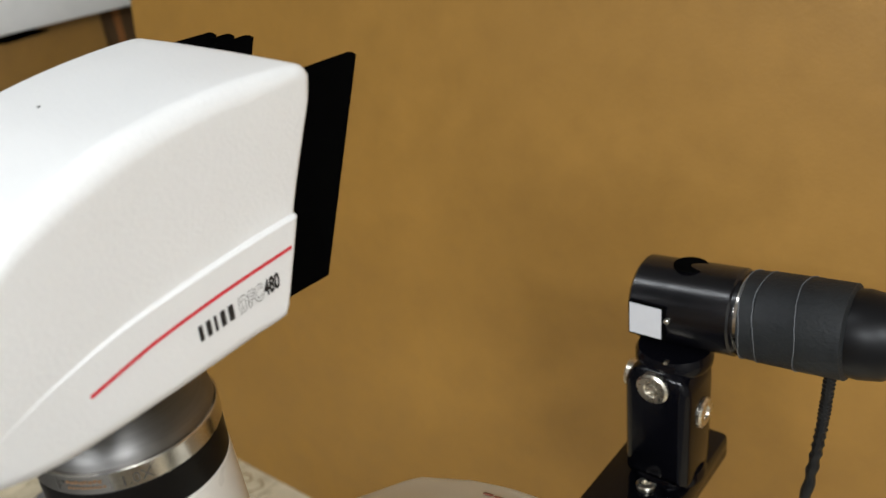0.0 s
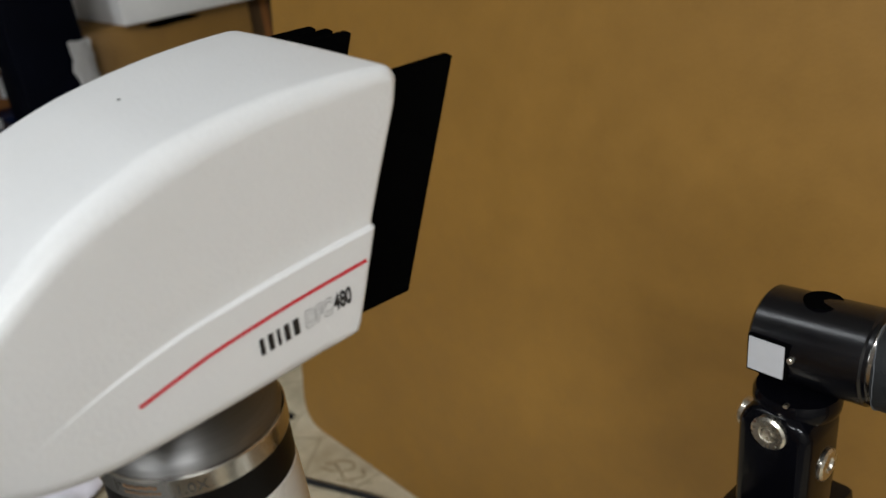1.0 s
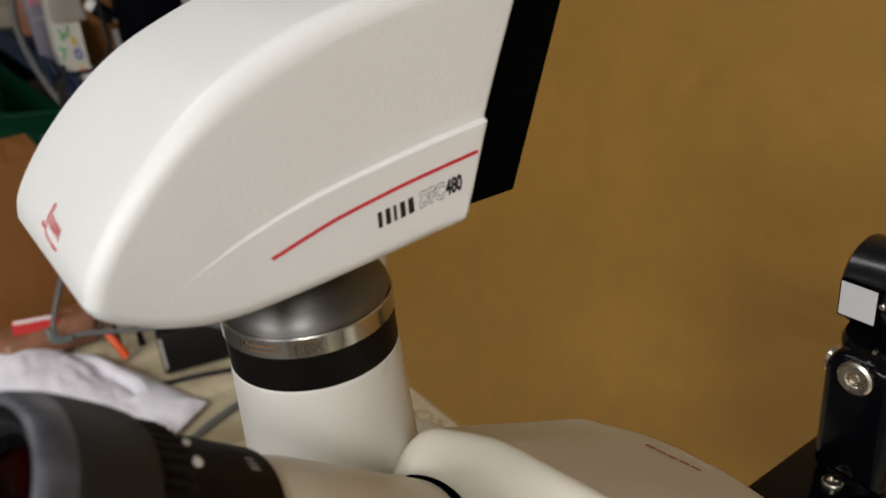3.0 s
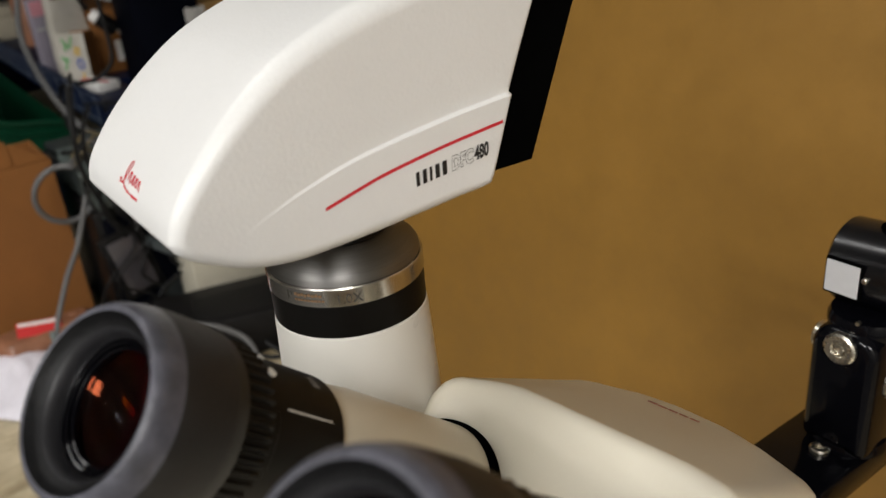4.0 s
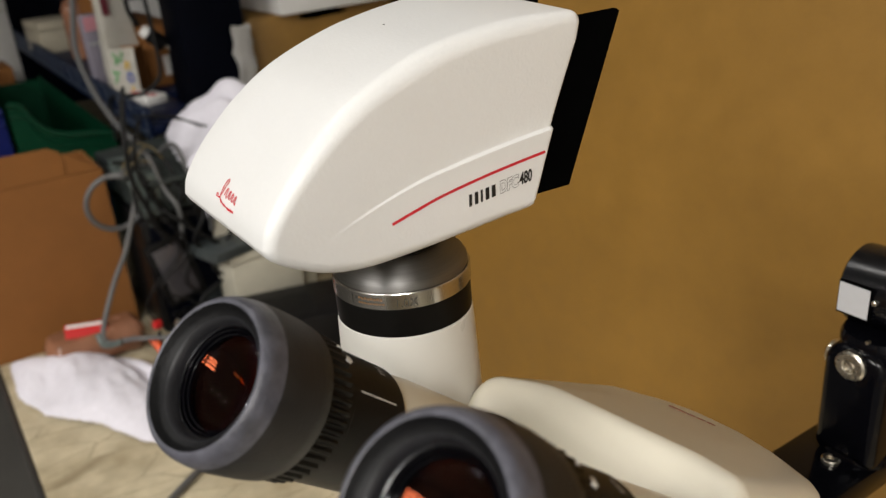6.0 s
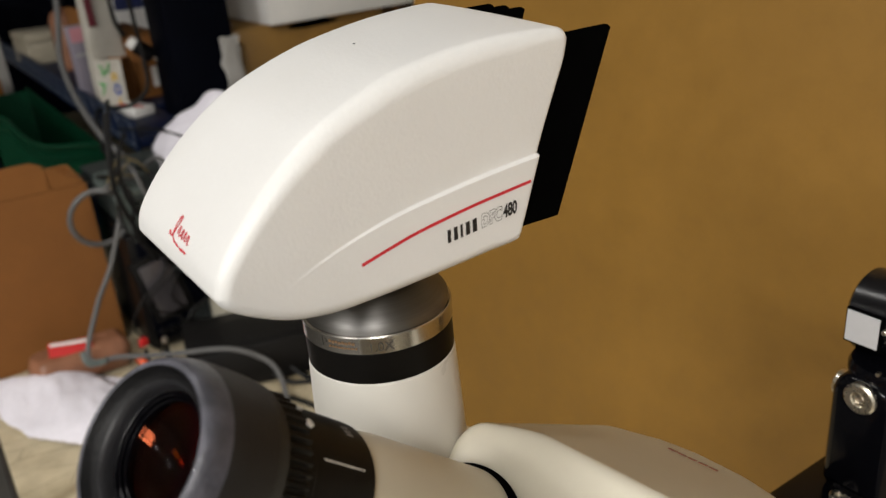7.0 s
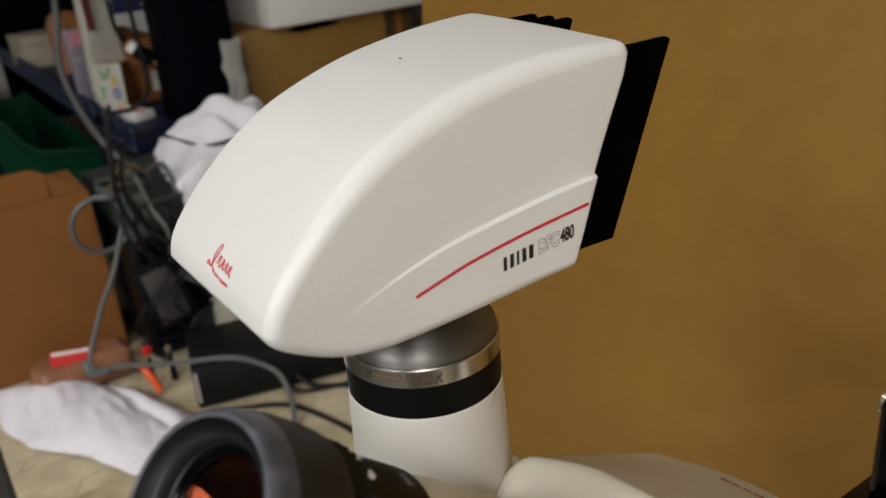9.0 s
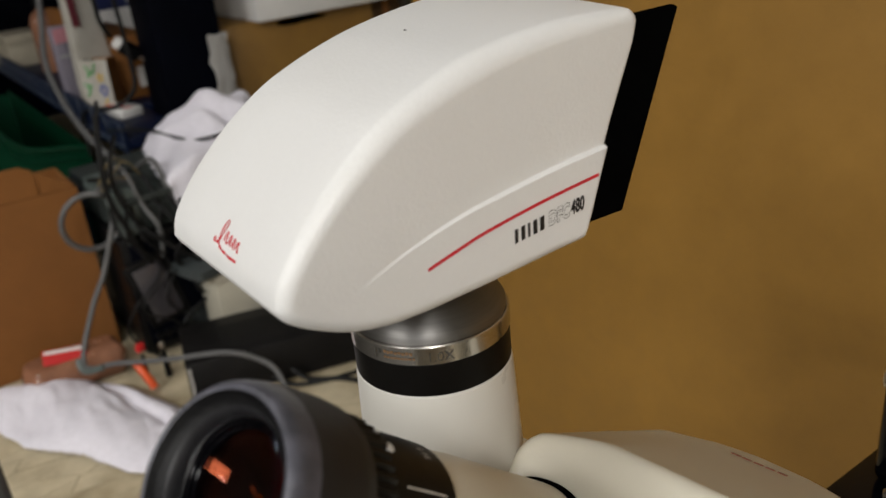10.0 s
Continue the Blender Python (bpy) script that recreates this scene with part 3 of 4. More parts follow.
def barrel_mark(m, a, z0, z1, w, r, material, parent, label=""):
    bm = bmesh.new()
    vs = [bm.verts.new((r * math.cos(a + s * w / r), r * math.sin(a + s * w / r), z)) for s, z in ((-0.5, z0), (0.5, z0), (0.5, z1), (-0.5, z1))]
    bm.faces.new(vs)
    bm.transform(m)
    return part("index_mark", bm, material, parent, label)


for eye in (LEFT_EYE, RIGHT_EYE):
    e = eyepiece(eye, scope)
    part("eyepiece_tube", turned([(0.0150, 0.0505), (0.0158, 0.0512), (0.0170, 0.066), (0.0178, 0.135)], eye), CREAM, scope, "cream eyepiece tube")
    # index line and dots on the observer's right, at angles from the top
    def bearing(deg):
        d = eye.to_3x3() @ Vector((0, 0, 1))
        top = (Vector((0, 0, 1)) - d * d.z).normalized()
        v = eye.to_3x3().inverted() @ (top * math.cos(radians(deg)) + d.cross(top) * math.sin(radians(deg)))
        return math.atan2(v.y, v.x)
    barrel_mark(eye, bearing(55), 0.0338, 0.0486, 0.0004, 0.01725, WHITEINK, e, "white index line")
    for deg, rr in ((30, 0.0011), (14, 0.0008)):
        w = eye @ Matrix.Rotation(bearing(deg), 4, "Z") @ Matrix.Translation((0.0181, 0, 0.0306)) @ Matrix.Rotation(radians(90), 4, "Y")
        part("index_dot", turned([(rr, -0.0004), (rr, 0.0001)], w, 16), WHITEINK, e, "white dot")
    for deg in (16, 21, 25):
        barrel_mark(eye, bearing(deg), 0.0455, 0.0480, 0.0007, 0.01725, GREYINK, e, "grey bar of unreadable print")


def head_cover():
    """The rounded cover that spans both eyepiece tubes: a section swept sideways with rounded ends."""
    low = np.array([14.0, 113.5])
    x0, x1 = 15.5, 127.0
    bm = bmesh.new()
    rows = []
    n = 56
    for k in range(n + 1):
        s = k / n
        x = x0 + (x1 - x0) * (0.5 - 0.5 * math.cos(math.pi * s))
        f = float(np.interp(x, [10, 20, 30, 44, 60, 77, 93, 111, 127], [58, 72, 80.5, 86.5, 88.5, 87.5, 84, 77, 65]))
        b = -15 * max(0.0, 1 - (x - x0) / 34) ** 1.5 - 5 * max(0.0, 1 - (x1 - x) / 28) ** 1.5
        fall = float(np.interp(x, [10, 20, 30, 44, 60, 77, 93, 111, 127], [34, 34.3, 35.5, 38, 38.7, 38.7, 37.6, 37, 37]))
        def slope(k):
            return (24.2 + b + (f - 24.2 - b) * k, 189.9 - fall * k + 1.0 * k * (1 - k))
        sec = [(-30, 116), (-14 + 0.5 * b, 146), (0.8 * b, 169), (8.6 + b, 181.6), (14.4 + b, 188.2), (17.6 + b, 190.8), (20.2 + b, 191.6), (22.4 + b, 191.1), slope(0.0), slope(0.33), slope(0.66), slope(1.0), (f + 4, 148.5), (f + 7, 138), (f + 8, 116)]
        c = curve(sec, 110)
        left, right = (x - x0) / 14.0, (x1 - x) / 13.0
        e = min(left, right, 1.0)
        q = 0.10 + 0.90 * math.sqrt(max(0.0, 1 - (1 - e) ** 2))
        pts = low + (c - low) * np.array([0.45 + 0.55 * q, 0.35 + 0.65 * q])
        drop = 0.8 * max(0.0, 1 - (x - x0) / 34) ** 1.3
        rows.append([bm.verts.new((x / 1000, y / 1000, 0.9975 + (z - drop) / 1000)) for y, z in pts])
    for a, b in zip(rows, rows[1:]):
        for k in range(len(a) - 1):
            bm.faces.new((a[k], a[k + 1], b[k + 1], b[k]))
    bm.faces.new(rows[0]), bm.faces.new(list(reversed(rows[-1])))
    for a, b in zip(rows, rows[1:]):
        bm.faces.new((a[0], b[0], b[-1], a[-1]))
    bmesh.ops.recalc_face_normals(bm, faces=bm.faces[:])
    return bm


# Black rings stand for the dark gaps where the tubes enter the cover.
for eye in (LEFT_EYE, RIGHT_EYE):
    part("tube_gap_ring", turned([(0.0170, 0.1200), (0.0187, 0.1203), (0.0189, 0.1260), (0.0170, 0.1263)], eye), FIN, scope, "black ring standing for the dark gap round the tube")
part("head_cover", head_cover(), CREAM, scope, "smooth cream head cover with a rounded crest", angle=60)
slant = math.atan2(38.6, 64)
cover_marks = []
for k in range(5):
    bm = box(0.0605 + k * 0.0040, 0.0605 + k * 0.0040 + 0.0031, 0, 0.0014 if k else 0.0020, 0, 0.0003)
    bm.transform(Matrix.Translation((-0.004, 0.0768, 1.1563)) @ Matrix.Rotation(-slant, 4, "X"))
    cover_marks.append(bm)
part("brand_mark", joined(*cover_marks), DULLRED, scope, "small red printed marks")
part("head_body", box(-0.034, 0.128, -0.022, 0.060, 1.060, 1.145, 0.014, 4), CREAM, scope)
part("zoom_body", turned([(0.036, 0.965), (0.042, 0.975), (0.042, 1.055), (0.040, 1.060)], Matrix.Translation((0.05, 0.02, 0))), CREAM, scope)
part("objective", turned([(0.028, 0.915), (0.031, 0.92), (0.034, 0.965)], Matrix.Translation((0.05, 0.02, 0))), BLACK, scope)
part("column", turned([(0.018, TABLE + 0.022), (0.018, 1.30 - 0.22)], Matrix.Translation((0.05, 0.135, 0))), STEEL, scope)
part("column_clamp", box(0.022, 0.078, 0.050, 0.165, 1.000, 1.060, 0.006), CREAM, scope)
part("base_plate", box(-0.10, 0.20, -0.07, 0.19, TABLE + 0.001, TABLE + 0.024, 0.008, 3), CREAM, scope)

# ---- lamp arm ----
arm = thing("lamp_arm", pose(0, 0, 0), "glossy black hinged lamp arm with taped end and nickel screws", "lamp arm")
part("bar", box(0.030, 0.0695, 0.085, 0.240, 1.070, 1.0845, 0.003), GLOSS, arm, "flat glossy black bar")
part("bar_screw", turned([(0.0042, 1.0843), (0.0042, 1.0862), (0.0036, 1.0868), (0.0020, 1.0868), (0.0018, 1.0855)], Matrix.Translation((0.0525, 0.1865, 0)), 24), SCREW, arm, "nickel hex socket screw")


def rounded_plate(x0, x1, z0, z1, y0, y1, top, low, edge):
    """An upright plate with rounded upper and lower corners and softened edges."""
    out = []
    for cx, cz, r, a0 in ((x1 - low, z0 + low, low, -90), (x1 - top, z1 - top, top, 0), (x0 + top, z1 - top, top, 90), (x0 + low, z0 + low, low, 180)):
        out += [(cx + r * math.cos(radians(a0 + 15 * k)), cz + r * math.sin(radians(a0 + 15 * k))) for k in range(7)]
    bm = bmesh.new()
    f = [bm.verts.new((x, y0, z)) for x, z in out]
    b = [bm.verts.new((x, y1, z)) for x, z in out]
    bm.faces.new(f), bm.faces.new(list(reversed(b)))
    for k in range(len(f)):
        bm.faces.new((f[k], b[k], b[(k + 1) % len(f)], f[(k + 1) % len(f)]))
    bmesh.ops.recalc_face_normals(bm, faces=bm.faces[:])
    rim = [e for e in bm.edges if abs(e.verts[0].co.y - e.verts[1].co.y) < 1e-6]
    bmesh.ops.bevel(bm, geom=rim, offset=edge, segments=3, profile=0.5, affect="EDGES")
    return bm


part("hinge_block", rounded_plate(0.0397, 0.0692, 1.0845, 1.1440, 0.1902, 0.2190, 0.0105, 0.0040, 0.0050), GLOSS, arm)
part("swivel_collar", turned([(0.0142, 1.1385), (0.0160, 1.1405), (0.0163, 1.1425), (0.0163, 1.1450), (0.0152, 1.1475)], Matrix.Translation((0.0550, 0.2085, 0))), GLOSS, arm)
part("hinge_foot", turned([(0.0150, 1.0840), (0.0168, 1.0846), (0.0168, 1.0866), (0.0156, 1.0888)], Matrix.Translation((0.0545, 0.2050, 0))), GLOSS, arm)


def screw(x, y, z, face, r=0.0062):
    turn = {"-y": Matrix.Rotation(radians(90), 4, "X"), "+x": Matrix.Rotation(radians(90), 4, "Y"), "-x": Matrix.Rotation(radians(-90), 4, "Y")}[face]
    m = Matrix.Translation((x, y, z)) @ turn
    s = part("hinge_screw", turned([(r, -0.001), (r, 0.0018), (r * 0.86, 0.0026), (r * 0.5, 0.0026), (r * 0.42, 0.0018), (r * 0.42, 0.0008)], m, 32), SCREW, arm, "nickel hex socket screw")
    part("socket", turned([(r * 0.40, 0.0009), (r * 0.30, 0.0017), (r * 0.12, 0.0010)], m, 6), SCREW, s, "bright hex socket")


screw(0.0540, 0.1907, 1.1360, "-y", 0.0070)
screw(0.0684, 0.2060, 1.1190, "+x", 0.0068)
screw(0.0384, 0.2040, 1.1300, "-x")
lie = Matrix.Translation((0, 0.2165, 1.1603)) @ Matrix.Rotation(radians(86), 4, "Y")
part("knuckle", turned([(0.0165, 0.0380), (0.0182, 0.0395), (0.0182, 0.0800), (0.0174, 0.0808), (0.0174, 0.0822)], lie), SATIN, arm, "satin black round knuckle")
part("neck_ring", turned([(0.0168, 0.0822), (0.0168, 0.0840)], lie), STEEL, arm, "bright steel neck ring")
sleeve = part("taped_sleeve", turned([(0.0174, 0.0838), (0.0181, 0.0841), (0.0182, 0.0900), (0.0185, 0.0903), (0.0186, 0.1050), (0.0187, 0.1053), (0.0186, 0.1215), (0.0170, 0.1226)], lie), TAPE, arm, "sleeve wrapped in dark grey tape")
rough = random.Random(8)
for s, rs in ((0.0842, 0.0184), (0.0902, 0.0187), (0.1052, 0.0190)):
    # a ragged edge of tape, proud of the sleeve
    edge = turned([(0.0176, s), (rs, s), (rs, s + 0.0003), (0.0176, s + 0.0003)], None, 64, cap=False)
    for v in edge.verts:
        a = math.atan2(v.co.y, v.co.x)
        v.co.z += 0.0009 * math.sin(3 * a + s * 900) + 0.0004 * noise.noise(Vector((v.co.x * 300, v.co.y * 300, s * 500)))
    edge.transform(lie)
    part("tape_edge", edge, SEAM, sleeve, "pale lifted tape edge")
part("sleeve_end", turned([(0.0168, 0.1220), (0.0172, 0.1260), (0.0160, 0.1340), (0.0120, 0.1400)], lie), BLACK, arm)
part("sticker", box(0.0400, 0.0540, 0.1968, 0.1975, 1.1560, 1.1700, 0.0001, 1), STICKER, arm, "small white square sticker")
part("sticker_frame", box(0.0392, 0.0550, 0.1974, 0.1990, 1.1548, 1.1708, 0.0003, 1), FIN, arm)
part("set_screw", turned([(0.0012, 0), (0.0012, 0.0016), (0.0008, 0.0019)], Matrix.Translation((0.0562, 0.1985, 1.1650)) @ Matrix.Rotation(radians(90), 4, "X"), 16), SCREW, arm, "tiny nickel set screw")
part("set_screw", turned([(0.0009, 0), (0.0009, 0.0018)], Matrix.Translation((0.0580, 0.1945, 1.1480)) @ Matrix.Rotation(radians(90), 4, "X"), 16), SCREW, arm, "tiny nickel set screw")
part("lock_hole", turned([(0.0070, 0), (0.0070, 0.0004)], Matrix.Translation((0.058, 0.2165, 1.1822))), FIN, arm)
lead = wire([(0.116, 0.214, 1.152), (0.115, 0.213, 1.12), (0.110, 0.210, 1.05), (0.108, 0.21, 0.95), (0.11, 0.215, 0.85), (0.13, 0.24, TABLE + 0.004), (0.22, 0.27, TABLE + 0.004)], 0.0022, 10, 40)
for v in lead.verts:
    if v.co.z > 0.9:
        v.co.x += 0.0004 * math.sin(v.co.z * 3200)
part("lamp_cable", lead, BLACKCABLE, arm, "black ribbed lamp cable")


# ---- things on the bench ----
def carton(name, x0, x1, y0, y1, z0, z1, t, material, label, category, rz=0.0, flaps=True):
    """An open cardboard carton with four walls, a bottom and raised flaps."""
    cx, cy = (x0 + x1) / 2, (y0 + y1) / 2
    hx, hy, h = (x1 - x0) / 2, (y1 - y0) / 2, z1 - z0
    ob = thing(name, pose(cx, cy, z0, 0, 0, rz), label, category)
    part("bottom", box(-hx, hx, -hy, hy, 0, t), material, ob)
    part("side", box(hx - t, hx, -hy, hy, t, h, 0.0008, 1), material, ob)
    part("side", box(-hx, -hx + t, -hy, hy, t, h, 0.0008, 1), material, ob)
    part("side", box(-hx + t, hx - t, -hy, -hy + t, t, h, 0.0008, 1), material, ob)
    part("side", box(-hx + t, hx - t, hy - t, hy, t, h, 0.0008, 1), material, ob)
    if flaps:
        # a raised flap with slanted ends, split near one end
        for prof in ([(-hy, 0.0015), (hy - 0.050, 0.0015), (hy - 0.050, 0.036), (hy - 0.064, 0.044), (-hy, 0.047)], [(hy - 0.046, 0.0015), (hy - 0.004, 0.0015), (hy - 0.006, 0.006), (hy - 0.046, 0.033)]):
            bm = bmesh.new()
            a = [bm.verts.new((hx - t, y, h + z)) for y, z in prof]
            b = [bm.verts.new((hx - 0.0005, y, h + z)) for y, z in prof]
            bm.faces.new(a), bm.faces.new(b)
            for k in range(len(a)):
                bm.faces.new((a[k - 1], a[k], b[k], b[k - 1]))
            bmesh.ops.recalc_face_normals(bm, faces=bm.faces[:])
            part("flap", bm, material, ob)
    return ob


carton("cardboard_box", -1.15, -1.02, -0.19, 0.088, TABLE + 0.001, 1.001, 0.004, CARD, "open brown cardboard box with raised flaps, standing on the bench", "box")


def cloth(name, outline_pts, z, height, label, seed, n=70, hump=None, material=None, category="towel", drape=None, creases=()):
    """A crumpled cloth lying over an outline, with folds."""
    pts = np.array(outline_pts)
    lo, hi = pts.min(0), pts.max(0)
    bm = bmesh.new()
    grid = {}
    def inside(p):
        c = False
        for (x0, y0), (x1, y1) in zip(pts, np.roll(pts, -1, 0)):
            if (y0 > p[1]) != (y1 > p[1]) and p[0] < (x1 - x0) * (p[1] - y0) / (y1 - y0) + x0:
                c = not c
        return c
    def edge(p):
        a, b = pts, np.roll(pts, -1, 0)
        ab = b - a
        s = np.clip(((p - a) * ab).sum(1) / (ab * ab).sum(1), 0, 1)
        return np.hypot(*(p - a - s[:, None] * ab).T).min()
    for i in range(n + 1):
        for j in range(n + 1):
            p = lo + (hi - lo) * np.array([i / n, j / n])
            if not inside(p):
                continue
            d = edge(p)
            v = Vector((p[0] * 7, p[1] * 13, seed))
            fold = abs(noise.noise(v * 0.8)) * 1.7 + 0.4 * noise.noise(v * 1.9) + 0.14 * noise.noise(v * 5.1)
            lift = (1 - math.exp(-d / 0.02)) * height * (0.45 + 0.55 * fold) + 0.004
            for (ax, ay), (bx, by), deep, wide in creases:
                u = ((p[0] - ax) * (bx - ax) + (p[1] - ay) * (by - ay)) / ((bx - ax) ** 2 + (by - ay) ** 2)
                w = math.hypot(p[0] - ax - min(max(u, 0), 1) * (bx - ax), p[1] - ay - min(max(u, 0), 1) * (by - ay))
                lift += deep * (math.exp(-((w - 1.6 * wide) / wide) ** 2) - 1.2 * math.exp(-(w / wide) ** 2))
            if hump:
                hx, hy, hr, hh = hump
                lift += hh * math.exp(-((p[0] - hx) ** 2 + (p[1] - hy) ** 2) / hr ** 2)
            w = 0.004 * noise.noise(v * 4)
            x, up = p[0], z + max(lift, 0.003)
            if drape is not None and x > drape:
                up -= (x - drape) * 1.7
                x = drape + (x - drape) * 0.3 + 0.006 * noise.noise(v * 3)
            grid[i, j] = bm.verts.new((x + w, p[1] + w, up))
    for (i, j), v in list(grid.items()):
        q = [grid.get(k) for k in ((i, j), (i + 1, j), (i + 1, j + 1), (i, j + 1))]
        if all(q):
            bm.faces.new(q)
    bmesh.ops.delete(bm, geom=[v for v in bm.verts if not v.link_faces], context="VERTS")
    bmesh.ops.recalc_face_normals(bm, faces=bm.faces[:])
    if sum(f.normal.z for f in bm.faces) < 0:
        bmesh.ops.reverse_faces(bm, faces=bm.faces[:])
    ob = part(name, bm, material or TOWEL, angle=180)
    m = ob.modifiers.new("thick", "SOLIDIFY")
    m.thickness, m.offset = 0.003, 1
    return tagged(ob, label, category)


cloth("towel", [(-1.00, -0.10), (-0.95, 0.005), (-0.87, 0.055), (-0.79, 0.085), (-0.675, 0.125), (-0.625, 0.060), (-0.69, 0.0), (-0.76, -0.03), (-0.83, -0.085), (-0.90, -0.105)], TABLE, 0.034, "crumpled white terry towel lying on the bench", 3.3, 170, creases=(((-0.87, 0.030), (-0.735, 0.066), 0.0032, 0.008),))

# clear bag with a red header card
bag = thing("parts_bag", pose(-0.955, -0.005, TABLE, 0, 0, 0), "crumpled clear bag of brown parts with a red header card", "bag")
bm = box(-0.035, 0.035, -0.050, 0.080, 0.002, 0.046, 0.016, 4)
bmesh.ops.subdivide_edges(bm, edges=bm.edges[:], cuts=2, use_grid_fill=True)
for v in bm.verts:
    v.co += 0.006 * noise.noise_vector(v.co * 40)
    v.co.z = max(v.co.z, 0.001)
part("pouch", bm, BAG, bag, angle=40)
bm = box(0.0, 0.002, -0.032, 0.024, 0.0, 0.020, 0.0004, 1)
card = part("header_card", bm, REDCARD, bag, "red printed header card")
card.matrix_basis = pose(0.020, 0.008, 0.043, -10, -25, 0)
bm = box(0.002, 0.0026, -0.030, 0.022, 0.0145, 0.0190, 0.0001, 1)
card = part("header_stripe", bm, PAPER, bag, "white printed stripe")
card.matrix_basis = pose(0.020, 0.008, 0.043, -10, -25, 0)

# dark instruments
inst = thing("bench_instrument", pose(-1.06, 0.20, TABLE, 0, 0, 0), "dark bench instrument with a grey side panel, standing on the bench", "instrument")
part("case", box(-0.12, 0.12, -0.095, 0.16, 0.006, 0.185, 0.006), BLACK, inst)
part("front_panel", box(0.120, 0.126, -0.085, 0.000, 0.02, 0.175, 0.003), NAVY, inst)
part("side_panel", box(0.121, 0.127, 0.004, 0.155, 0.008, 0.178, 0.002), BEIGE, inst, "beige side panel")
screen = box(-0.001, 0.002, -0.021, 0.021, -0.042, 0.042, 0.002)
screen.transform(Matrix.Translation((0.131, -0.062, 0.103)) @ Matrix.Rotation(radians(12), 4, "X"))
part("screen", screen, DISPLAY, inst, "grey glossy display")
bezel = box(-0.003, 0.001, -0.030, 0.030, -0.052, 0.052, 0.003)
bezel.transform(Matrix.Translation((0.128, -0.062, 0.103)) @ Matrix.Rotation(radians(12), 4, "X"))
part("screen_bezel", bezel, BLACK, inst, "black screen bezel")
for k in range(7):
    part("vent_slot", box(0.1262, 0.1272, -0.030 + 0.0052 * k, -0.0275 + 0.0052 * k, 0.030, 0.060, 0.0003, 1), SLATE, inst)
for k in range(4):
    part("knob", turned([(0.006, 0), (0.005, 0.010)], Matrix.Translation((0.126, -0.075 + 0.013 * k, 0.036)) @ Matrix.Rotation(radians(90), 4, "Y"), 20), BLACK, inst)
for sx in (-0.1, 0.1):
    for sy in (-0.08, 0.14):
        part("foot", turned([(0.009, 0.0005), (0.009, 0.007)], Matrix.Translation((sx, sy, 0)), 16), RUBBER, inst)
tray = thing("equipment_case", pose(-1.06, 0.21, TABLE + 0.186, 0, 0, 4), "grey-green plastic equipment case, dusty and scuffed, lying on the instrument", "case")
part("shell", box(-0.125, 0.11, -0.10, 0.15, 0.0, 0.040, 0.006), OLIVE, tray)
part("lid", box(-0.12, 0.115, -0.095, 0.13, 0.041, 0.052, 0.004), OLIVE, tray)

cloth("cloth", [(-1.22, 0.25), (-1.10, 0.205), (-0.97, 0.185), (-0.90, 0.195), (-0.895, 0.235), (-0.93, 0.27), (-0.95, 0.33), (-0.98, 0.42), (-1.05, 0.47), (-1.20, 0.47)], TABLE + 0.238, 0.035, "crumpled white cloth heaped over the equipment", 9.1, 64, (-1.05, 0.315, 0.075, 0.066), drape=-0.945, creases=(((-1.10, 0.24), (-0.95, 0.33), 0.010, 0.012), ((-1.08, 0.40), (-0.97, 0.36), 0.014, 0.016)))

cloth("plastic_sheet", [(-1.08, 0.105), (-0.98, 0.10), (-0.93, 0.105), (-0.905, 0.12), (-0.93, 0.145), (-0.99, 0.155), (-1.08, 0.15)], TABLE + 0.238, 0.014, "crumpled grey-green plastic sheet on the equipment", 21.7, 44, None, FILM, "plastic sheet", -0.948)
dev = thing("power_supply", pose(-0.7724, 0.1105, TABLE, 0, 0, -15), "black power supply box with a pale strip painted for light caught on the corner edge on the bench", "power supply")
part("case", box(-0.115, 0.0, 0.0, 0.223, 0.003, 0.062, 0.003), DARKGREY, dev)
# Pale strip painted for the light caught along the corner edge.
part("edge_highlight", box(0.0002, 0.0010, 0.002, 0.006, 0.012, 0.056, 0.0002, 1), DULLWHITE, dev, "pale strip painted for light caught on the corner edge")
for fx, fy in ((-0.10, 0.02), (-0.015, 0.02), (-0.10, 0.20), (-0.015, 0.20)):
    part("foot", turned([(0.006, 0.0005), (0.006, 0.0035)], Matrix.Translation((fx, fy, 0)), 16), RUBBER, dev)
for k in range(9):
    part("vent_slot", box(-0.085 + 0.008 * k, -0.081 + 0.008 * k, 0.05, 0.16, 0.0618, 0.0626, 0.0003, 1), BLACK, dev)

slab = thing("flat_case", pose(-0.925, 0.195, TABLE + 0.120, 0, 0, 14), "flat slate grey plastic case wedged in front of the instrument", "case")
part("case_body", box(-0.055, 0.055, -0.030, 0.035, 0.0, 0.010, 0.002), SLATE, slab)
part("case_lid", box(-0.054, 0.056, -0.029, 0.036, 0.0105, 0.0150, 0.0015), SLATE, slab)
prop = thing("cream_box", pose(-0.925, 0.235, TABLE, 0, 0, 4), "scuffed cream metal box standing on the bench", "box")
part("box_body", box(-0.045, 0.045, -0.035, 0.075, 0.001, 0.104, 0.003), BEIGE, prop)
part("box_lid", box(-0.046, 0.046, -0.036, 0.076, 0.1045, 0.1195, 0.003), BEIGE, prop)

tag = thing("red_clip", pose(-0.88, 0.085, TABLE, 0, 0, 20), "small red spring clip standing on the bench", "clip")
part("jaw", box(-0.004, 0.004, -0.006, 0.006, 0.048, 0.060, 0.002), REDCARD, tag)
part("stem", turned([(0.004, 0.001), (0.003, 0.042)], None, 12), BLACK, tag)
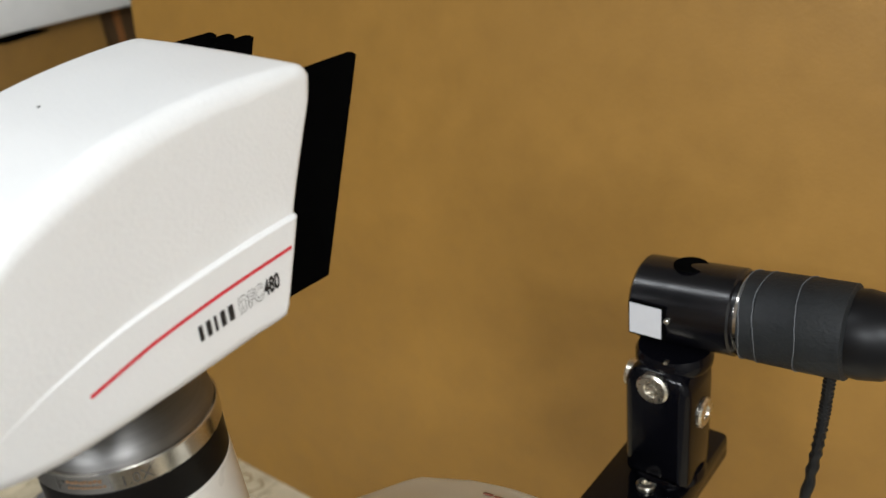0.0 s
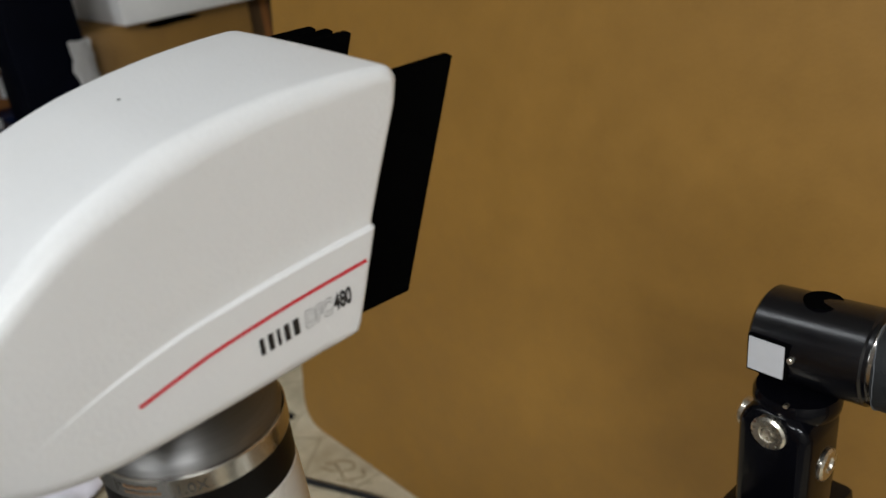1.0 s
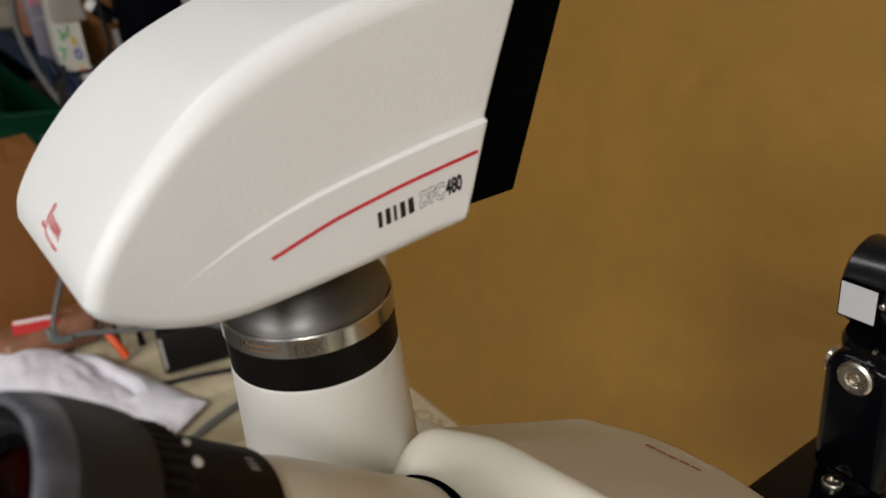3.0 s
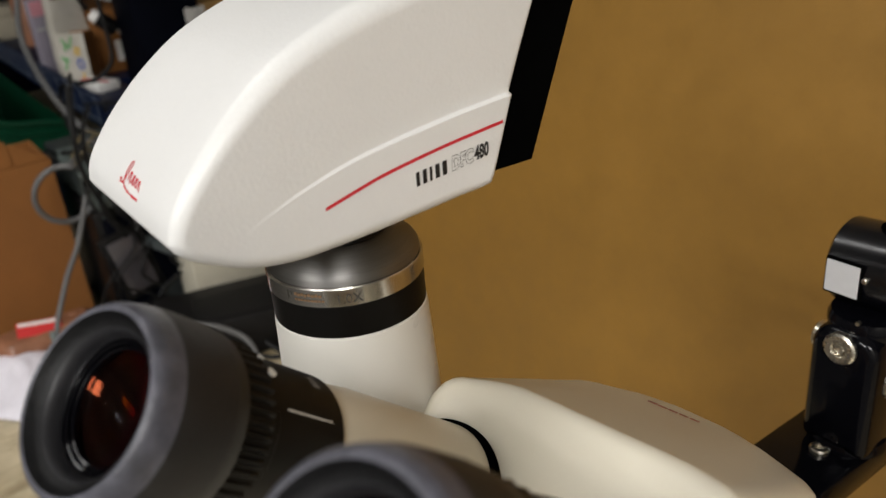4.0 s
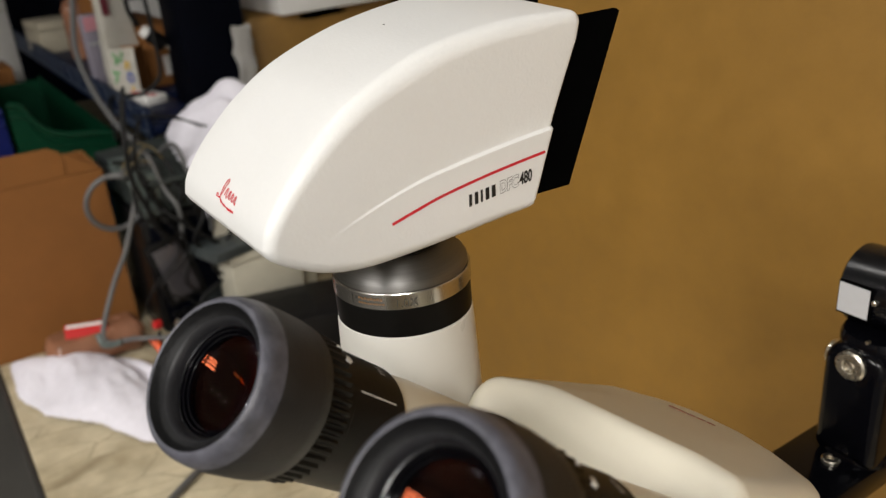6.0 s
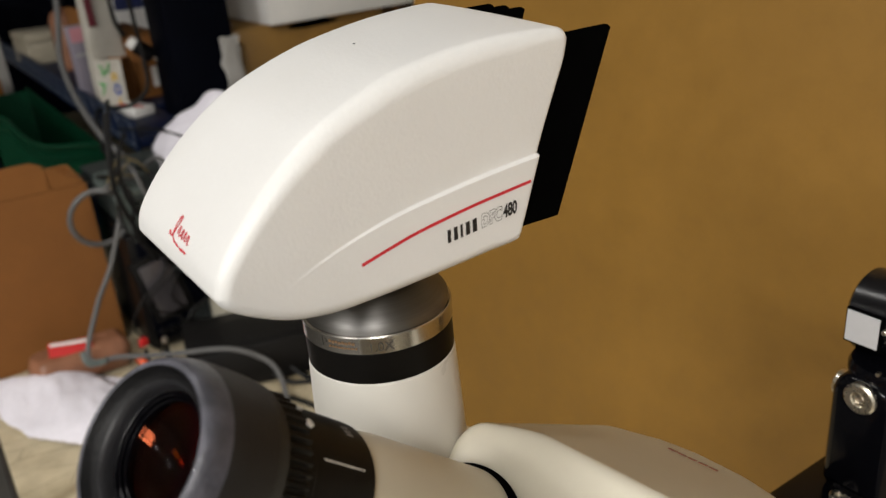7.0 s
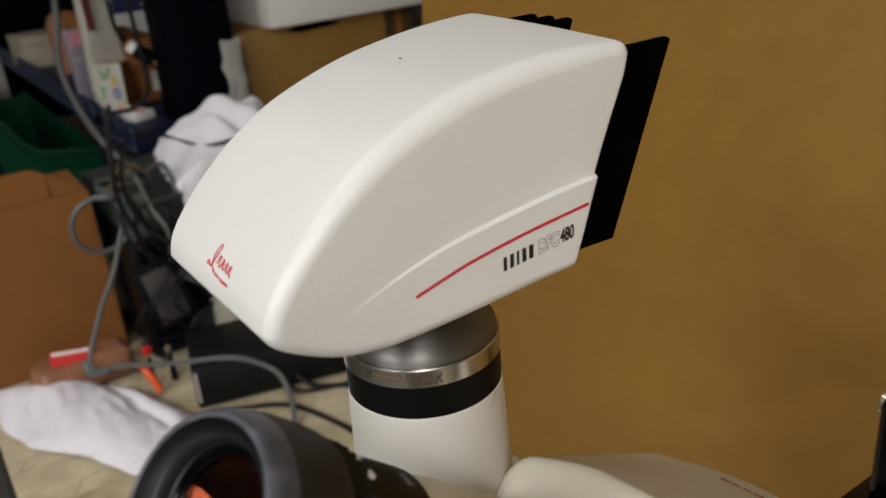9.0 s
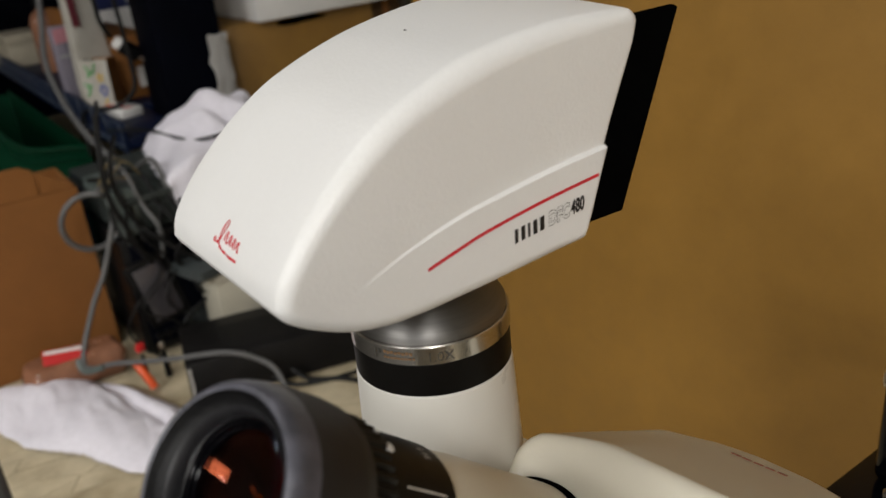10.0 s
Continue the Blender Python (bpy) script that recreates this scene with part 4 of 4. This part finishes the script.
knob = thing("metal_stud", pose(-0.875, 0.112, TABLE, 0, 0, 0), "small bright metal stud on a black stalk", "stud")
part("stalk", turned([(0.005, 0.001), (0.003, 0.044)], None, 12), BLACK, knob)
part("ball", turned([(0.001, 0.043), (0.004, 0.045), (0.005, 0.049), (0.004, 0.053), (0.001, 0.055)], None, 16), SCREW, knob, "bright metal ball")


def cable(points, radius, material, label, group=""):
    return tagged(part("cable", wire(points, radius), material), label, "cable", group)


loop = [(-1.02, 0.135, 0.985)] + [(-0.95 - 0.02 * k / 11, 0.085 + 0.040 * math.cos(a), 0.967 + 0.040 * math.sin(a)) for k, a in enumerate([radians(60 + 33 * k) for k in range(12)])] + [(-0.99, 0.15, 1.0)]
cable(loop, 0.0040, GREYCABLE, "thick grey cable looped beside the open box")
loose = random.Random(4)
for k in range(6):
    y = 0.112 + 0.024 * k
    pts = [(-0.962 + 0.01 * loose.random(), y, 0.995 - 0.01 * loose.random())]
    for q in range(4):
        pts.append((-0.93 + 0.025 * loose.random(), y + 0.02 * (q + 1) * loose.uniform(-0.6, 1.0), 0.955 - 0.05 * q - 0.02 * loose.random()))
    pts.append((-0.91, y + 0.05 * loose.random(), TABLE + 0.004))
    cable(pts, loose.choice([0.0018, 0.0024, 0.003]), BLACKCABLE, "loose black cable hanging in front of the instrument", "loose cables")
cable([(-0.96, 0.122, 0.99), (-0.935, 0.100, 0.955), (-0.925, 0.075, 0.905), (-0.91, 0.045, 0.865), (-0.888, 0.014, 0.804), (-0.86, 0.050, 0.804), (-0.80, 0.1008, 0.8143), (-0.745, 0.157, 0.824), (-0.72, 0.190, 0.810), (-0.70, 0.2023, 0.795), (-0.675, 0.200, 0.772), (-0.655, 0.190, 0.7555)], 0.0036, GREYCABLE, "thick grey cable running down to the bench")
cable([(-0.655, 0.190, 0.7545), (-0.645, 0.155, 0.7545), (-0.63, 0.110, 0.7545), (-0.60, 0.05, 0.7545), (-0.55, -0.02, 0.7545)], 0.0045, GREYCABLE, "thick grey cable lying across the bench")
cable([(-0.950, 0.121, 1.105), (-0.925, 0.108, 1.058), (-0.920, 0.105, 1.004), (-0.920, 0.116, 0.960), (-0.925, 0.132, 0.911), (-0.940, 0.151, 0.872)], 0.0036, BLACKCABLE, "black cable curving down in front of the instrument", "hanging cables")
cable([(-0.950, 0.139, 1.074), (-0.930, 0.121, 1.050), (-0.925, 0.116, 1.008), (-0.925, 0.127, 0.971), (-0.930, 0.147, 0.936), (-0.945, 0.161, 0.896)], 0.0028, BLACKCABLE, "black cable curving down in front of the instrument", "hanging cables")
tagged(part("cable_tie", wire([(-0.893, 0.009, 0.812), (-0.884, 0.010, 0.800), (-0.876, 0.018, 0.7985), (-0.868, 0.033, 0.802)], 0.0043, 10), FILM), "grey tape knot round the bend of a cable", "cable tie")
cable([(-0.76, 0.085, 0.7535), (-0.735, 0.155, 0.7535), (-0.70, 0.205, 0.7535), (-0.62, 0.235, 0.7535), (-0.53, 0.25, 0.7535), (-0.45, 0.281, 0.7535), (-0.40, 0.300, 0.7535), (-0.34, 0.306, 0.7535), (-0.2, 0.29, 0.7535)], 0.0032, BLACKCABLE, "thin black cable lying across the bench")
cable([(-1.06, 0.15, 1.10), (-1.00, 0.125, 1.04), (-0.96, 0.122, 0.99), (-0.93, 0.135, 0.955), (-0.915, 0.160, 0.925), (-0.91, 0.20, 0.885), (-0.90, 0.262, 0.842), (-0.885, 0.285, 0.79), (-0.87, 0.28, 0.7535)], 0.0032, BLACKCABLE, "black cable hanging in front of the instrument")
cable([(-0.745, 0.235, 0.770), (-0.720, 0.250, 0.7545), (-0.690, 0.285, 0.7535), (-0.640, 0.31, 0.7535), (-0.60, 0.318, 0.7535)], 0.0034, BLACKCABLE, "black cable lying beside the power supply")
cable([(-0.752, 0.210, 0.765), (-0.722, 0.228, 0.7545), (-0.700, 0.275, 0.7535), (-0.690, 0.32, 0.7535)], 0.0030, BLACKCABLE, "black cable lying beside the power supply")
for k, (a, b, c) in enumerate((((-0.965, 0.105, 1.010), (-0.945, 0.125, 1.045), (-0.955, 0.150, 1.030)), ((-0.97, 0.118, 1.004), (-0.950, 0.140, 1.038), (-0.965, 0.165, 1.005)), ((-0.95, 0.100, 1.000), (-0.940, 0.118, 1.022), (-0.955, 0.142, 1.012)))):
    cable([a, b, c], 0.0013, TAN, "short tan wire end sticking out of the cable heap", "tan wires")
for k in range(4):
    y = 0.105 + 0.022 * k
    cable([(-1.02, y, 1.005), (-0.965, y + 0.012, 1.012 + 0.012 * (k % 2)), (-0.94, y + 0.022, 0.985 - 0.01 * k), (-0.925, y + 0.012 + 0.02 * (k % 2), 0.945), (-0.93, y + 0.03, 0.90)], 0.0036 if k % 2 else 0.0028, GREYCABLE if k % 2 else BLACKCABLE, "loose cable hanging over the equipment case", "hanging cables")
cable([(-1.22, 0.19, 1.02), (-1.10, 0.22, 1.035), (-0.99, 0.25, 1.032), (-0.94, 0.29, 1.045)], 0.0024, BLACKCABLE, "thin twisted black wire over the cloth")
cable([(-1.46, 0.20, 1.30), (-1.42, 0.175, 1.19), (-1.38, 0.155, 1.12), (-1.32, 0.155, 1.06), (-1.24, 0.165, 1.01), (-1.18, 0.185, 0.975), (-1.14, 0.20, 0.95)], 0.0052, GREYCABLE, "grey cable hanging down in front of the shelf")
tagged(part("orange_clip", wire([(-0.846, 0.084, 0.757), (-0.858, 0.078, 0.776), (-0.872, 0.072, 0.792)], 0.0055, 8), ORANGE), "small orange plastic clip on the bench", "clip")

for k, ln in enumerate(([(-0.500, 0.296), (-0.492, 0.310), (-0.480, 0.318), (-0.470, 0.312), (-0.476, 0.302), (-0.466, 0.296), (-0.455, 0.304), (-0.452, 0.314), (-0.462, 0.318)], [(-0.500, 0.290), (-0.488, 0.293), (-0.480, 0.300), (-0.492, 0.304)], [(-0.470, 0.290), (-0.460, 0.294), (-0.452, 0.300)])):
    s = part("scuff_mark", wire([(x, y, TABLE) for x, y in ln], 0.0011, 6, 6), SCRATCH, bench, "brown scuffed outline in the laminate")
    s.scale.z = 0.25
    s.location.z = TABLE * 0.75 + 0.0001

# ---- shelf ----
shelf = thing("wire_shelf", pose(0, 0, 0), "wire shelf with a blue plastic front strip and pale grid bars", "shelf")
SH = 1.0
part("board", box(-2.75, -1.75, 0.22, 0.75, SH - 0.02, SH, 0.003), BLUE, shelf, "blue shelf liner")
part("board", box(-1.7495, -1.45, 0.22, 0.43, SH - 0.02, SH, 0.003), BLUE, shelf, "blue shelf liner")
part("board", box(-1.4495, -1.22, 0.22, 0.312, SH - 0.02, SH, 0.003), BLUE, shelf, "blue shelf liner")
part("front_strip", box(-2.75, -1.22, 0.212, 0.219, SH - 0.028, SH + 0.026, 0.002), SHELFBLUE, shelf, "dark blue front strip")
for k in range(17):
    x = -2.72 + k * 0.090
    # a squared loop of coated wire over the strip
    loop_pts = [(x, 0.2095, SH - 0.014), (x, 0.2095, SH + 0.012), (x + 0.006, 0.2095, SH + 0.0235), (x + 0.014, 0.2095, SH + 0.0265), (x + 0.046, 0.2095, SH + 0.0265), (x + 0.054, 0.2095, SH + 0.0235), (x + 0.060, 0.2095, SH + 0.012), (x + 0.060, 0.2095, SH - 0.014)]
    part("wire_loop", wire(loop_pts, 0.0012, 6, 3), BLUEGRID, shelf)
part("grid_rail", box(-2.75, -1.22, 0.2085, 0.2118, SH - 0.0162, SH - 0.0135), BLUEGRID, shelf)
part("upright", box(-2.73, -2.67, 0.70, 0.75, TABLE + 0.001, 1.439), NAVY, shelf)
part("bracket", box(-2.71, -2.69, 0.24, 0.70, SH - 0.06, SH - 0.0205), NAVY, shelf)
part("upright", box(-1.40, -1.285, 0.318, 0.434, TABLE + 0.001, 1.439, 0.004), NAVY, shelf, "broad dark navy steel post")

big = thing("brown_carton", pose(0, 0, 0), "large closed brown cardboard carton, scuffed, on the bench", "box")
part("carton_body", box(-1.71, -1.32, 0.440, 0.768, TABLE + 0.001, 1.1315, 0.004), KRAFT, big)
# Box added for the large carton's darker side, darkness put into its colour.
slim = thing("carton_side_box", pose(0, 0, 0), "narrow dark brown box added for the large carton's darker side", "carton")
part("carton_body", box(-1.70, -1.335, 0.771, 0.845, TABLE + 0.001, 1.1315, 0.004), DARKCARD, slim)
part("carton_tape", box(-1.3345, -1.3335, 0.80, 0.815, TABLE + 0.05, 1.13, 0.0003, 1), CARD, slim, "brown tape strip")
# Black patch painted on the carton for the shadow of its flaps.
shade_patch = bmesh.new()
ring = []
for k in range(28):
    a = 2 * math.pi * k / 28
    r = 1 + 0.35 * noise.noise(Vector((math.cos(a) * 1.3, math.sin(a) * 1.3, 4.0)))
    ring.append(shade_patch.verts.new((-1.3193, 0.605 + 0.050 * r * math.cos(a), 1.1215 + 0.0075 * r * math.sin(a))))
shade_patch.faces.new(ring)
part("flap_shadow", shade_patch, FIN, big, "dark patch painted for the shadow under the top edge")
wb = thing("white_box", pose(0, 0, 0), "plain white cardboard box lying on the brown carton", "box")
part("box_body", box(-1.72, -1.29, 0.509, 0.865, 1.1325, 1.212, 0.003), PAPER, wb)
part("box_lid", box(-1.722, -1.288, 0.507, 0.867, 1.213, 1.279, 0.003), PAPER, wb)

rag = thing("paper_strip", pose(-1.281, 0.426, 1.02, 0, 0, 6), "crumpled pale paper strip hanging beside the dark post", "paper strip")
bm = box(0, 0.005, -0.022, 0.014, 0.0, 0.110, 0.0012, 1)
bmesh.ops.subdivide_edges(bm, edges=bm.edges[:], cuts=7, use_grid_fill=True)
for v in bm.verts:
    v.co += 0.008 * noise.noise_vector(v.co * 38 + Vector((3, 1, 7))) + 0.005 * noise.noise_vector(v.co * 130 + Vector((1, 4, 2)))
part("strip", bm, DULLWHITE, rag, angle=50)


def storage_bin(x0, x1, y0, y1, prof, material, label):
    """An open plastic bin whose near wall dips to a rolled lip."""
    ob = thing("storage_bin", pose((x0 + x1) / 2, (y0 + y1) / 2, TABLE + 0.001), label, "bin", "storage bins")
    hx, hy, t = (x1 - x0) / 2, (y1 - y0) / 2, 0.004
    part("bottom", box(-hx, hx, -hy, hy, 0, t), material, ob)
    part("side", box(-hx, -hx + t, -hy, hy, t, prof[-1][1] - TABLE - 0.01, 0.001, 1), material, ob)
    part("side", box(-hx + t, hx - t, -hy, -hy + t, t, prof[-1][1] - TABLE, 0.001, 1), material, ob)
    part("side", box(-hx + t, hx - t, hy - t, hy, t, prof[-1][1] - TABLE, 0.001, 1), material, ob)
    cy = (y0 + y1) / 2
    bm = bmesh.new()
    rows = []
    for y, z in curve(prof, 24):
        rows.append([bm.verts.new((x, y - cy, h)) for x in (hx - t, hx) for h in (t, z - TABLE)])
    for a, b in zip(rows, rows[1:]):
        for i, j in ((0, 1), (1, 3), (3, 2), (2, 0)):
            bm.faces.new((a[i], a[j], b[j], b[i]))
    for e in (rows[0], rows[-1]):
        bm.faces.new((e[0], e[1], e[3], e[2]))
    bmesh.ops.recalc_face_normals(bm, faces=bm.faces[:])
    part("near_wall", bm, material, ob)
    part("lip", wire([(hx + 0.002, y - cy, z - TABLE) for y, z in curve(prof, 10)], 0.0055, 8, 3), material, ob, "rolled plastic lip")
    part("rib", wire([(hx + 0.001, y - cy, z - TABLE - 0.022) for y, z in curve(prof, 10)], 0.003, 6, 3), material, ob)
    return ob


storage_bin(-2.28, -1.46, 0.028, 0.203, [(0.030, 1.030), (0.050, 1.026), (0.072, 0.986), (0.105, 0.961), (0.172, 0.949), (0.201, 0.941)], GREEN, "open green plastic storage bin with a dipped front lip")
storage_bin(-2.28, -1.46, -0.190, 0.022, [(-0.188, 1.022), (-0.15, 1.02), (-0.10, 0.99), (-0.04, 0.99), (0.0, 1.018), (0.020, 1.020)], BLUEBIN, "open blue plastic storage bin beside the green one")
kraft_box = thing("kraft_carton", pose(-2.40, 0.10, TABLE + 0.001, 0, 0, 0), "brown cardboard carton with a metal staple behind the bins", "carton")
part("carton_body", box(-0.08, 0.08, -0.10, 0.05, 0, 0.215, 0.002), CARD, kraft_box)
part("carton_flap", box(0.081, 0.084, -0.098, 0.048, 0.15, 0.216, 0.001, 1), CARD, kraft_box)
part("staple", wire([(0.085, -0.010, 0.205), (0.088, -0.008, 0.205), (0.088, 0.008, 0.208), (0.085, 0.010, 0.208)], 0.003, 8, 3), SCREW, kraft_box, "bright metal staple")
# Added backdrop that hides the bright wall; stands for dark clutter.
plain_bin = thing("backdrop_cabinet", pose(0, 0, 0), "tall dark cabinet added as a backdrop in place of dark clutter", "cabinet")
part("body", box(-3.30, -2.82, -0.60, 0.90, 0.001, 2.1, 0.006), NAVY, plain_bin)
for y0, y1, hy in ((-0.59, 0.148, 0.10), (0.152, 0.89, 0.20)):
    door = part("door", box(-2.8195, -2.80, y0, y1, 0.06, 2.06, 0.004), NAVY, plain_bin)
    part("handle", box(-2.7995, -2.785, hy - 0.008, hy + 0.008, 1.0, 1.14, 0.004), BLACK, door)
# Unseen board, added only to keep light off the shelf items.
part("shade_board", box(-2.75, -1.22, 0.12, 0.75, 1.44, 1.46, 0.003), NAVY, shelf, "unseen dark board added above the shelf to shade it")
# Added panel that keeps the background behind the shelf dark.
part("backdrop_panel", box(-2.75, -1.74, 0.760, 0.775, TABLE + 0.001, 1.9, 0.003), NAVY, shelf, "dark panel added behind the shelf to hide the bright wall")


# ---- things on the shelf ----
def marked_carton():
    """A small open white carton with coloured hand-drawn strokes."""
    ob = thing("small_carton", pose(-1.472, 0.2575, SH + 0.001, 0, -4, -36), "small open white carton with green, yellow and blue drawn strokes", "carton")
    t = 0.0015
    part("side", box(0.028 - t, 0.028, -0.026, 0.026, 0, 0.096, 0.0003, 1), PALECARD, ob)
    # Black block in place of the shade inside the open carton.
    part("opening_shade", box(-0.026, 0.026, -0.021, 0.021, 0.06, 0.088, 0.002), BLACK, ob, "black block standing for the shade in the opening")
    part("side", box(-0.028, -0.028 + t, -0.023, 0.023, 0, 0.095, 0.0003, 1), CARD, ob)
    part("side", box(-0.0265, 0.0265, -0.023, -0.023 + t, 0, 0.095, 0.0003, 1), PALECARD, ob)
    part("side", box(-0.0265, 0.0265, 0.023 - t, 0.023, 0, 0.095, 0.0003, 1), CARD, ob)
    part("bottom", box(-0.0265, 0.0265, -0.0215, 0.0215, 0, t), CARD, ob)
    x = 0.0283
    for name, pts, mat in (("stroke", [(-0.016, 0.080), (-0.004, 0.066), (0.002, 0.083)], GREENINK), ("stroke", [(-0.010, 0.073), (-0.012, 0.060)], GREENINK), ("stroke", [(-0.022, 0.052), (-0.014, 0.040), (-0.020, 0.030)], GREENINK), ("stroke", [(-0.018, 0.048), (-0.008, 0.046)], GREENINK), ("stroke", [(0.006, 0.066), (0.005, 0.052)], YELLOWINK), ("stroke", [(0.012, 0.066), (0.011, 0.052)], YELLOWINK), ("stroke", [(0.010, 0.046), (0.016, 0.040), (0.014, 0.030), (0.007, 0.031), (0.006, 0.041), (0.010, 0.046)], BLUEINK), ("stroke", [(0.012, 0.022), (0.011, 0.012)], YELLOWINK)):
        part(name, wire([(x, y * 1.0, z * 1.08) for y, z in pts], 0.0019, 6, 5), mat, ob)
    return ob


marked_carton()


def plain_box(name, x0, x1, y0, y1, z0, z1, material, label, rz=0.0, lid=0.0):
    cx, cy = (x0 + x1) / 2, (y0 + y1) / 2
    ob = thing(name, pose(cx, cy, z0, 0, 0, rz), label, "box")
    hx, hy, h = (x1 - x0) / 2, (y1 - y0) / 2, z1 - z0
    cut = h * (1 - lid) if lid else h
    part("box_body", box(-hx, hx, -hy, hy, 0, cut, 0.002), material, ob)
    if lid:
        part("box_lid", box(-hx - 0.001, hx + 0.001, -hy - 0.001, hy + 0.001, cut + 0.0005, h, 0.002), material, ob)
    return ob


FS = SH + 0.001
plain_box("cream_box", -2.36, -2.22, 0.215, 0.315, FS, 1.080, CREAMBOX, "plain cream plastic box on the wire shelf", 6, 0.3)
purple = plain_box("leaflet_box", -1.625, -1.60, 0.216, 0.248, FS, 1.150, LAVENDER, "narrow lavender printed box standing on the shelf", 8)
part("print_band", box(0.0128, 0.0133, -0.0155, 0.0155, 0.118, 0.146, 0.0001, 1), PINK, purple, "pink printed band")
part("print_bar", box(0.0128, 0.0132, -0.013, 0.009, 0.090, 0.096, 0.0001, 1), GREYINK, purple, "grey bar of unreadable print")
plain_box("kraft_sleeve", -1.80, -1.64, 0.262, 0.275, FS, 1.17, CARD, "thin brown cardboard sleeve standing between boxes", 4)
brownb = plain_box("brown_box", -1.80, -1.52, 0.305, 0.375, FS, 1.122, CARD, "brown cardboard box on the shelf, open at the top", 0)
part("white_label", box(0.1402, 0.1407, -0.002, 0.022, 0.02, 0.060, 0.0001, 1), PAPER, brownb, "torn white paper label")
sign = thing("box_with_blue_label", pose(-1.92, 0.46, FS, 0, 0, 0), "white box with a dark blue printed label on the shelf", "box")
part("box_body", box(-0.10, 0.06, -0.10, 0.09, 0, 0.235, 0.003), PAPER, sign)
part("blue_label", box(0.0602, 0.0608, -0.085, 0.08, 0.140, 0.225, 0.0001, 1), NAVYINK, sign, "dark blue printed label")
for k, w in enumerate((0.05, 0.07, 0.04)):
    part("print_bar", box(0.0609, 0.0612, -0.02, -0.02 + w, 0.152 + k * 0.020, 0.158 + k * 0.020), WHITEINK, sign, "pale bar of unreadable print")


def bottle(x, y, r, h, material, cap, label):
    ob = thing("squeeze_bottle", pose(x, y, FS), label, "bottle")
    part("bottle_body", turned([(r * 0.9, 0), (r, 0.004), (r, h * 0.7), (r * 0.8, h * 0.8), (r * 0.35, h * 0.86), (r * 0.35, h * 0.9)], n=32), material, ob)
    part("cap", turned([(r * 0.42, h * 0.885), (r * 0.42, h), (r * 0.36, h * 1.01)], n=24), cap, ob)


sachet = thing("white_sachet", pose(-1.545, 0.267, FS, 0, -3, 8), "crumpled tall white paper sachet with a dark red print", "sachet")
bm = box(-0.012, 0.012, -0.034, 0.036, 0.0, 0.27, 0.004, 2)
bmesh.ops.subdivide_edges(bm, edges=bm.edges[:], cuts=5, use_grid_fill=True)
for v in bm.verts:
    v.co.y *= 1.0 - 0.35 * min(max((v.co.z - 0.09) / 0.16, 0), 1)
    v.co += 0.008 * noise.noise_vector(v.co * 24 + Vector((5, 2, 1)))
    v.co.z = max(v.co.z, 0.0)
part("sachet_body", bm, PALECARD, sachet, angle=70)
part("red_print", box(0.0190, 0.0196, -0.024, -0.010, 0.150, 0.215, 0.0002, 1), MAROON, sachet, "dark red printed patch")
bottle(-2.05, 0.29, 0.030, 0.17, BAG, BLACK, "brown bottle with a black cap on the shelf")
plain_box("grey_box", -2.67, -2.60, 0.150, 0.206, TABLE + 0.001, 1.165, DULLWHITE, "tall pale grey box standing on the bench beside the shelf", 0, 0.2)
folded = plain_box("paper_packet", -1.44, -1.36, 0.235, 0.280, FS, 1.018, PAPER, "small white packet with a red stripe on the shelf", 20)
part("red_stripe", box(-0.038, 0.038, -0.005, 0.005, 0.0171, 0.0176, 0.0001, 1), REDCARD, folded, "red printed stripe")
plug = thing("cable_connector", pose(-1.395, 0.303, 1.110, 0, 0, 0), "black round cable connector with a bright metal tip", "connector")
point = (Vector((0.012, 0.036, -0.034))).to_track_quat("Z", "Y").to_matrix().to_4x4()
part("plug_body", turned([(0.010, -0.022), (0.014, -0.018), (0.0145, 0.010), (0.011, 0.016)], point, 24), BLACK, plug)
for off in (-0.0045, 0.0045):
    part("plug_tip", turned([(0.0030, 0.014), (0.0030, 0.030), (0.0022, 0.033)], point @ Matrix.Translation((off, 0, 0)), 16), SCREW, plug, "bright metal tip")
part("tape_wrap", turned([(0.009, -0.034), (0.0115, -0.030), (0.0115, -0.018), (0.010, -0.016)], point, 20), PAPER, plug, "white tape wrap")
cable([(-1.40, 0.275, 1.140), (-1.395, 0.262, 1.17), (-1.40, 0.26, 1.22), (-1.42, 0.25, 1.32)], 0.004, BLACKCABLE, "black cable hanging to the connector")
cable([(-1.385, 0.29, 1.22), (-1.375, 0.292, 1.11), (-1.365, 0.285, 1.05), (-1.38, 0.25, 1.022), (-1.42, 0.215, 1.018), (-1.45, 0.203, 1.00), (-1.45, 0.2, 0.93)], 0.0038, BLACKCABLE, "black cable looped over the shelf front")
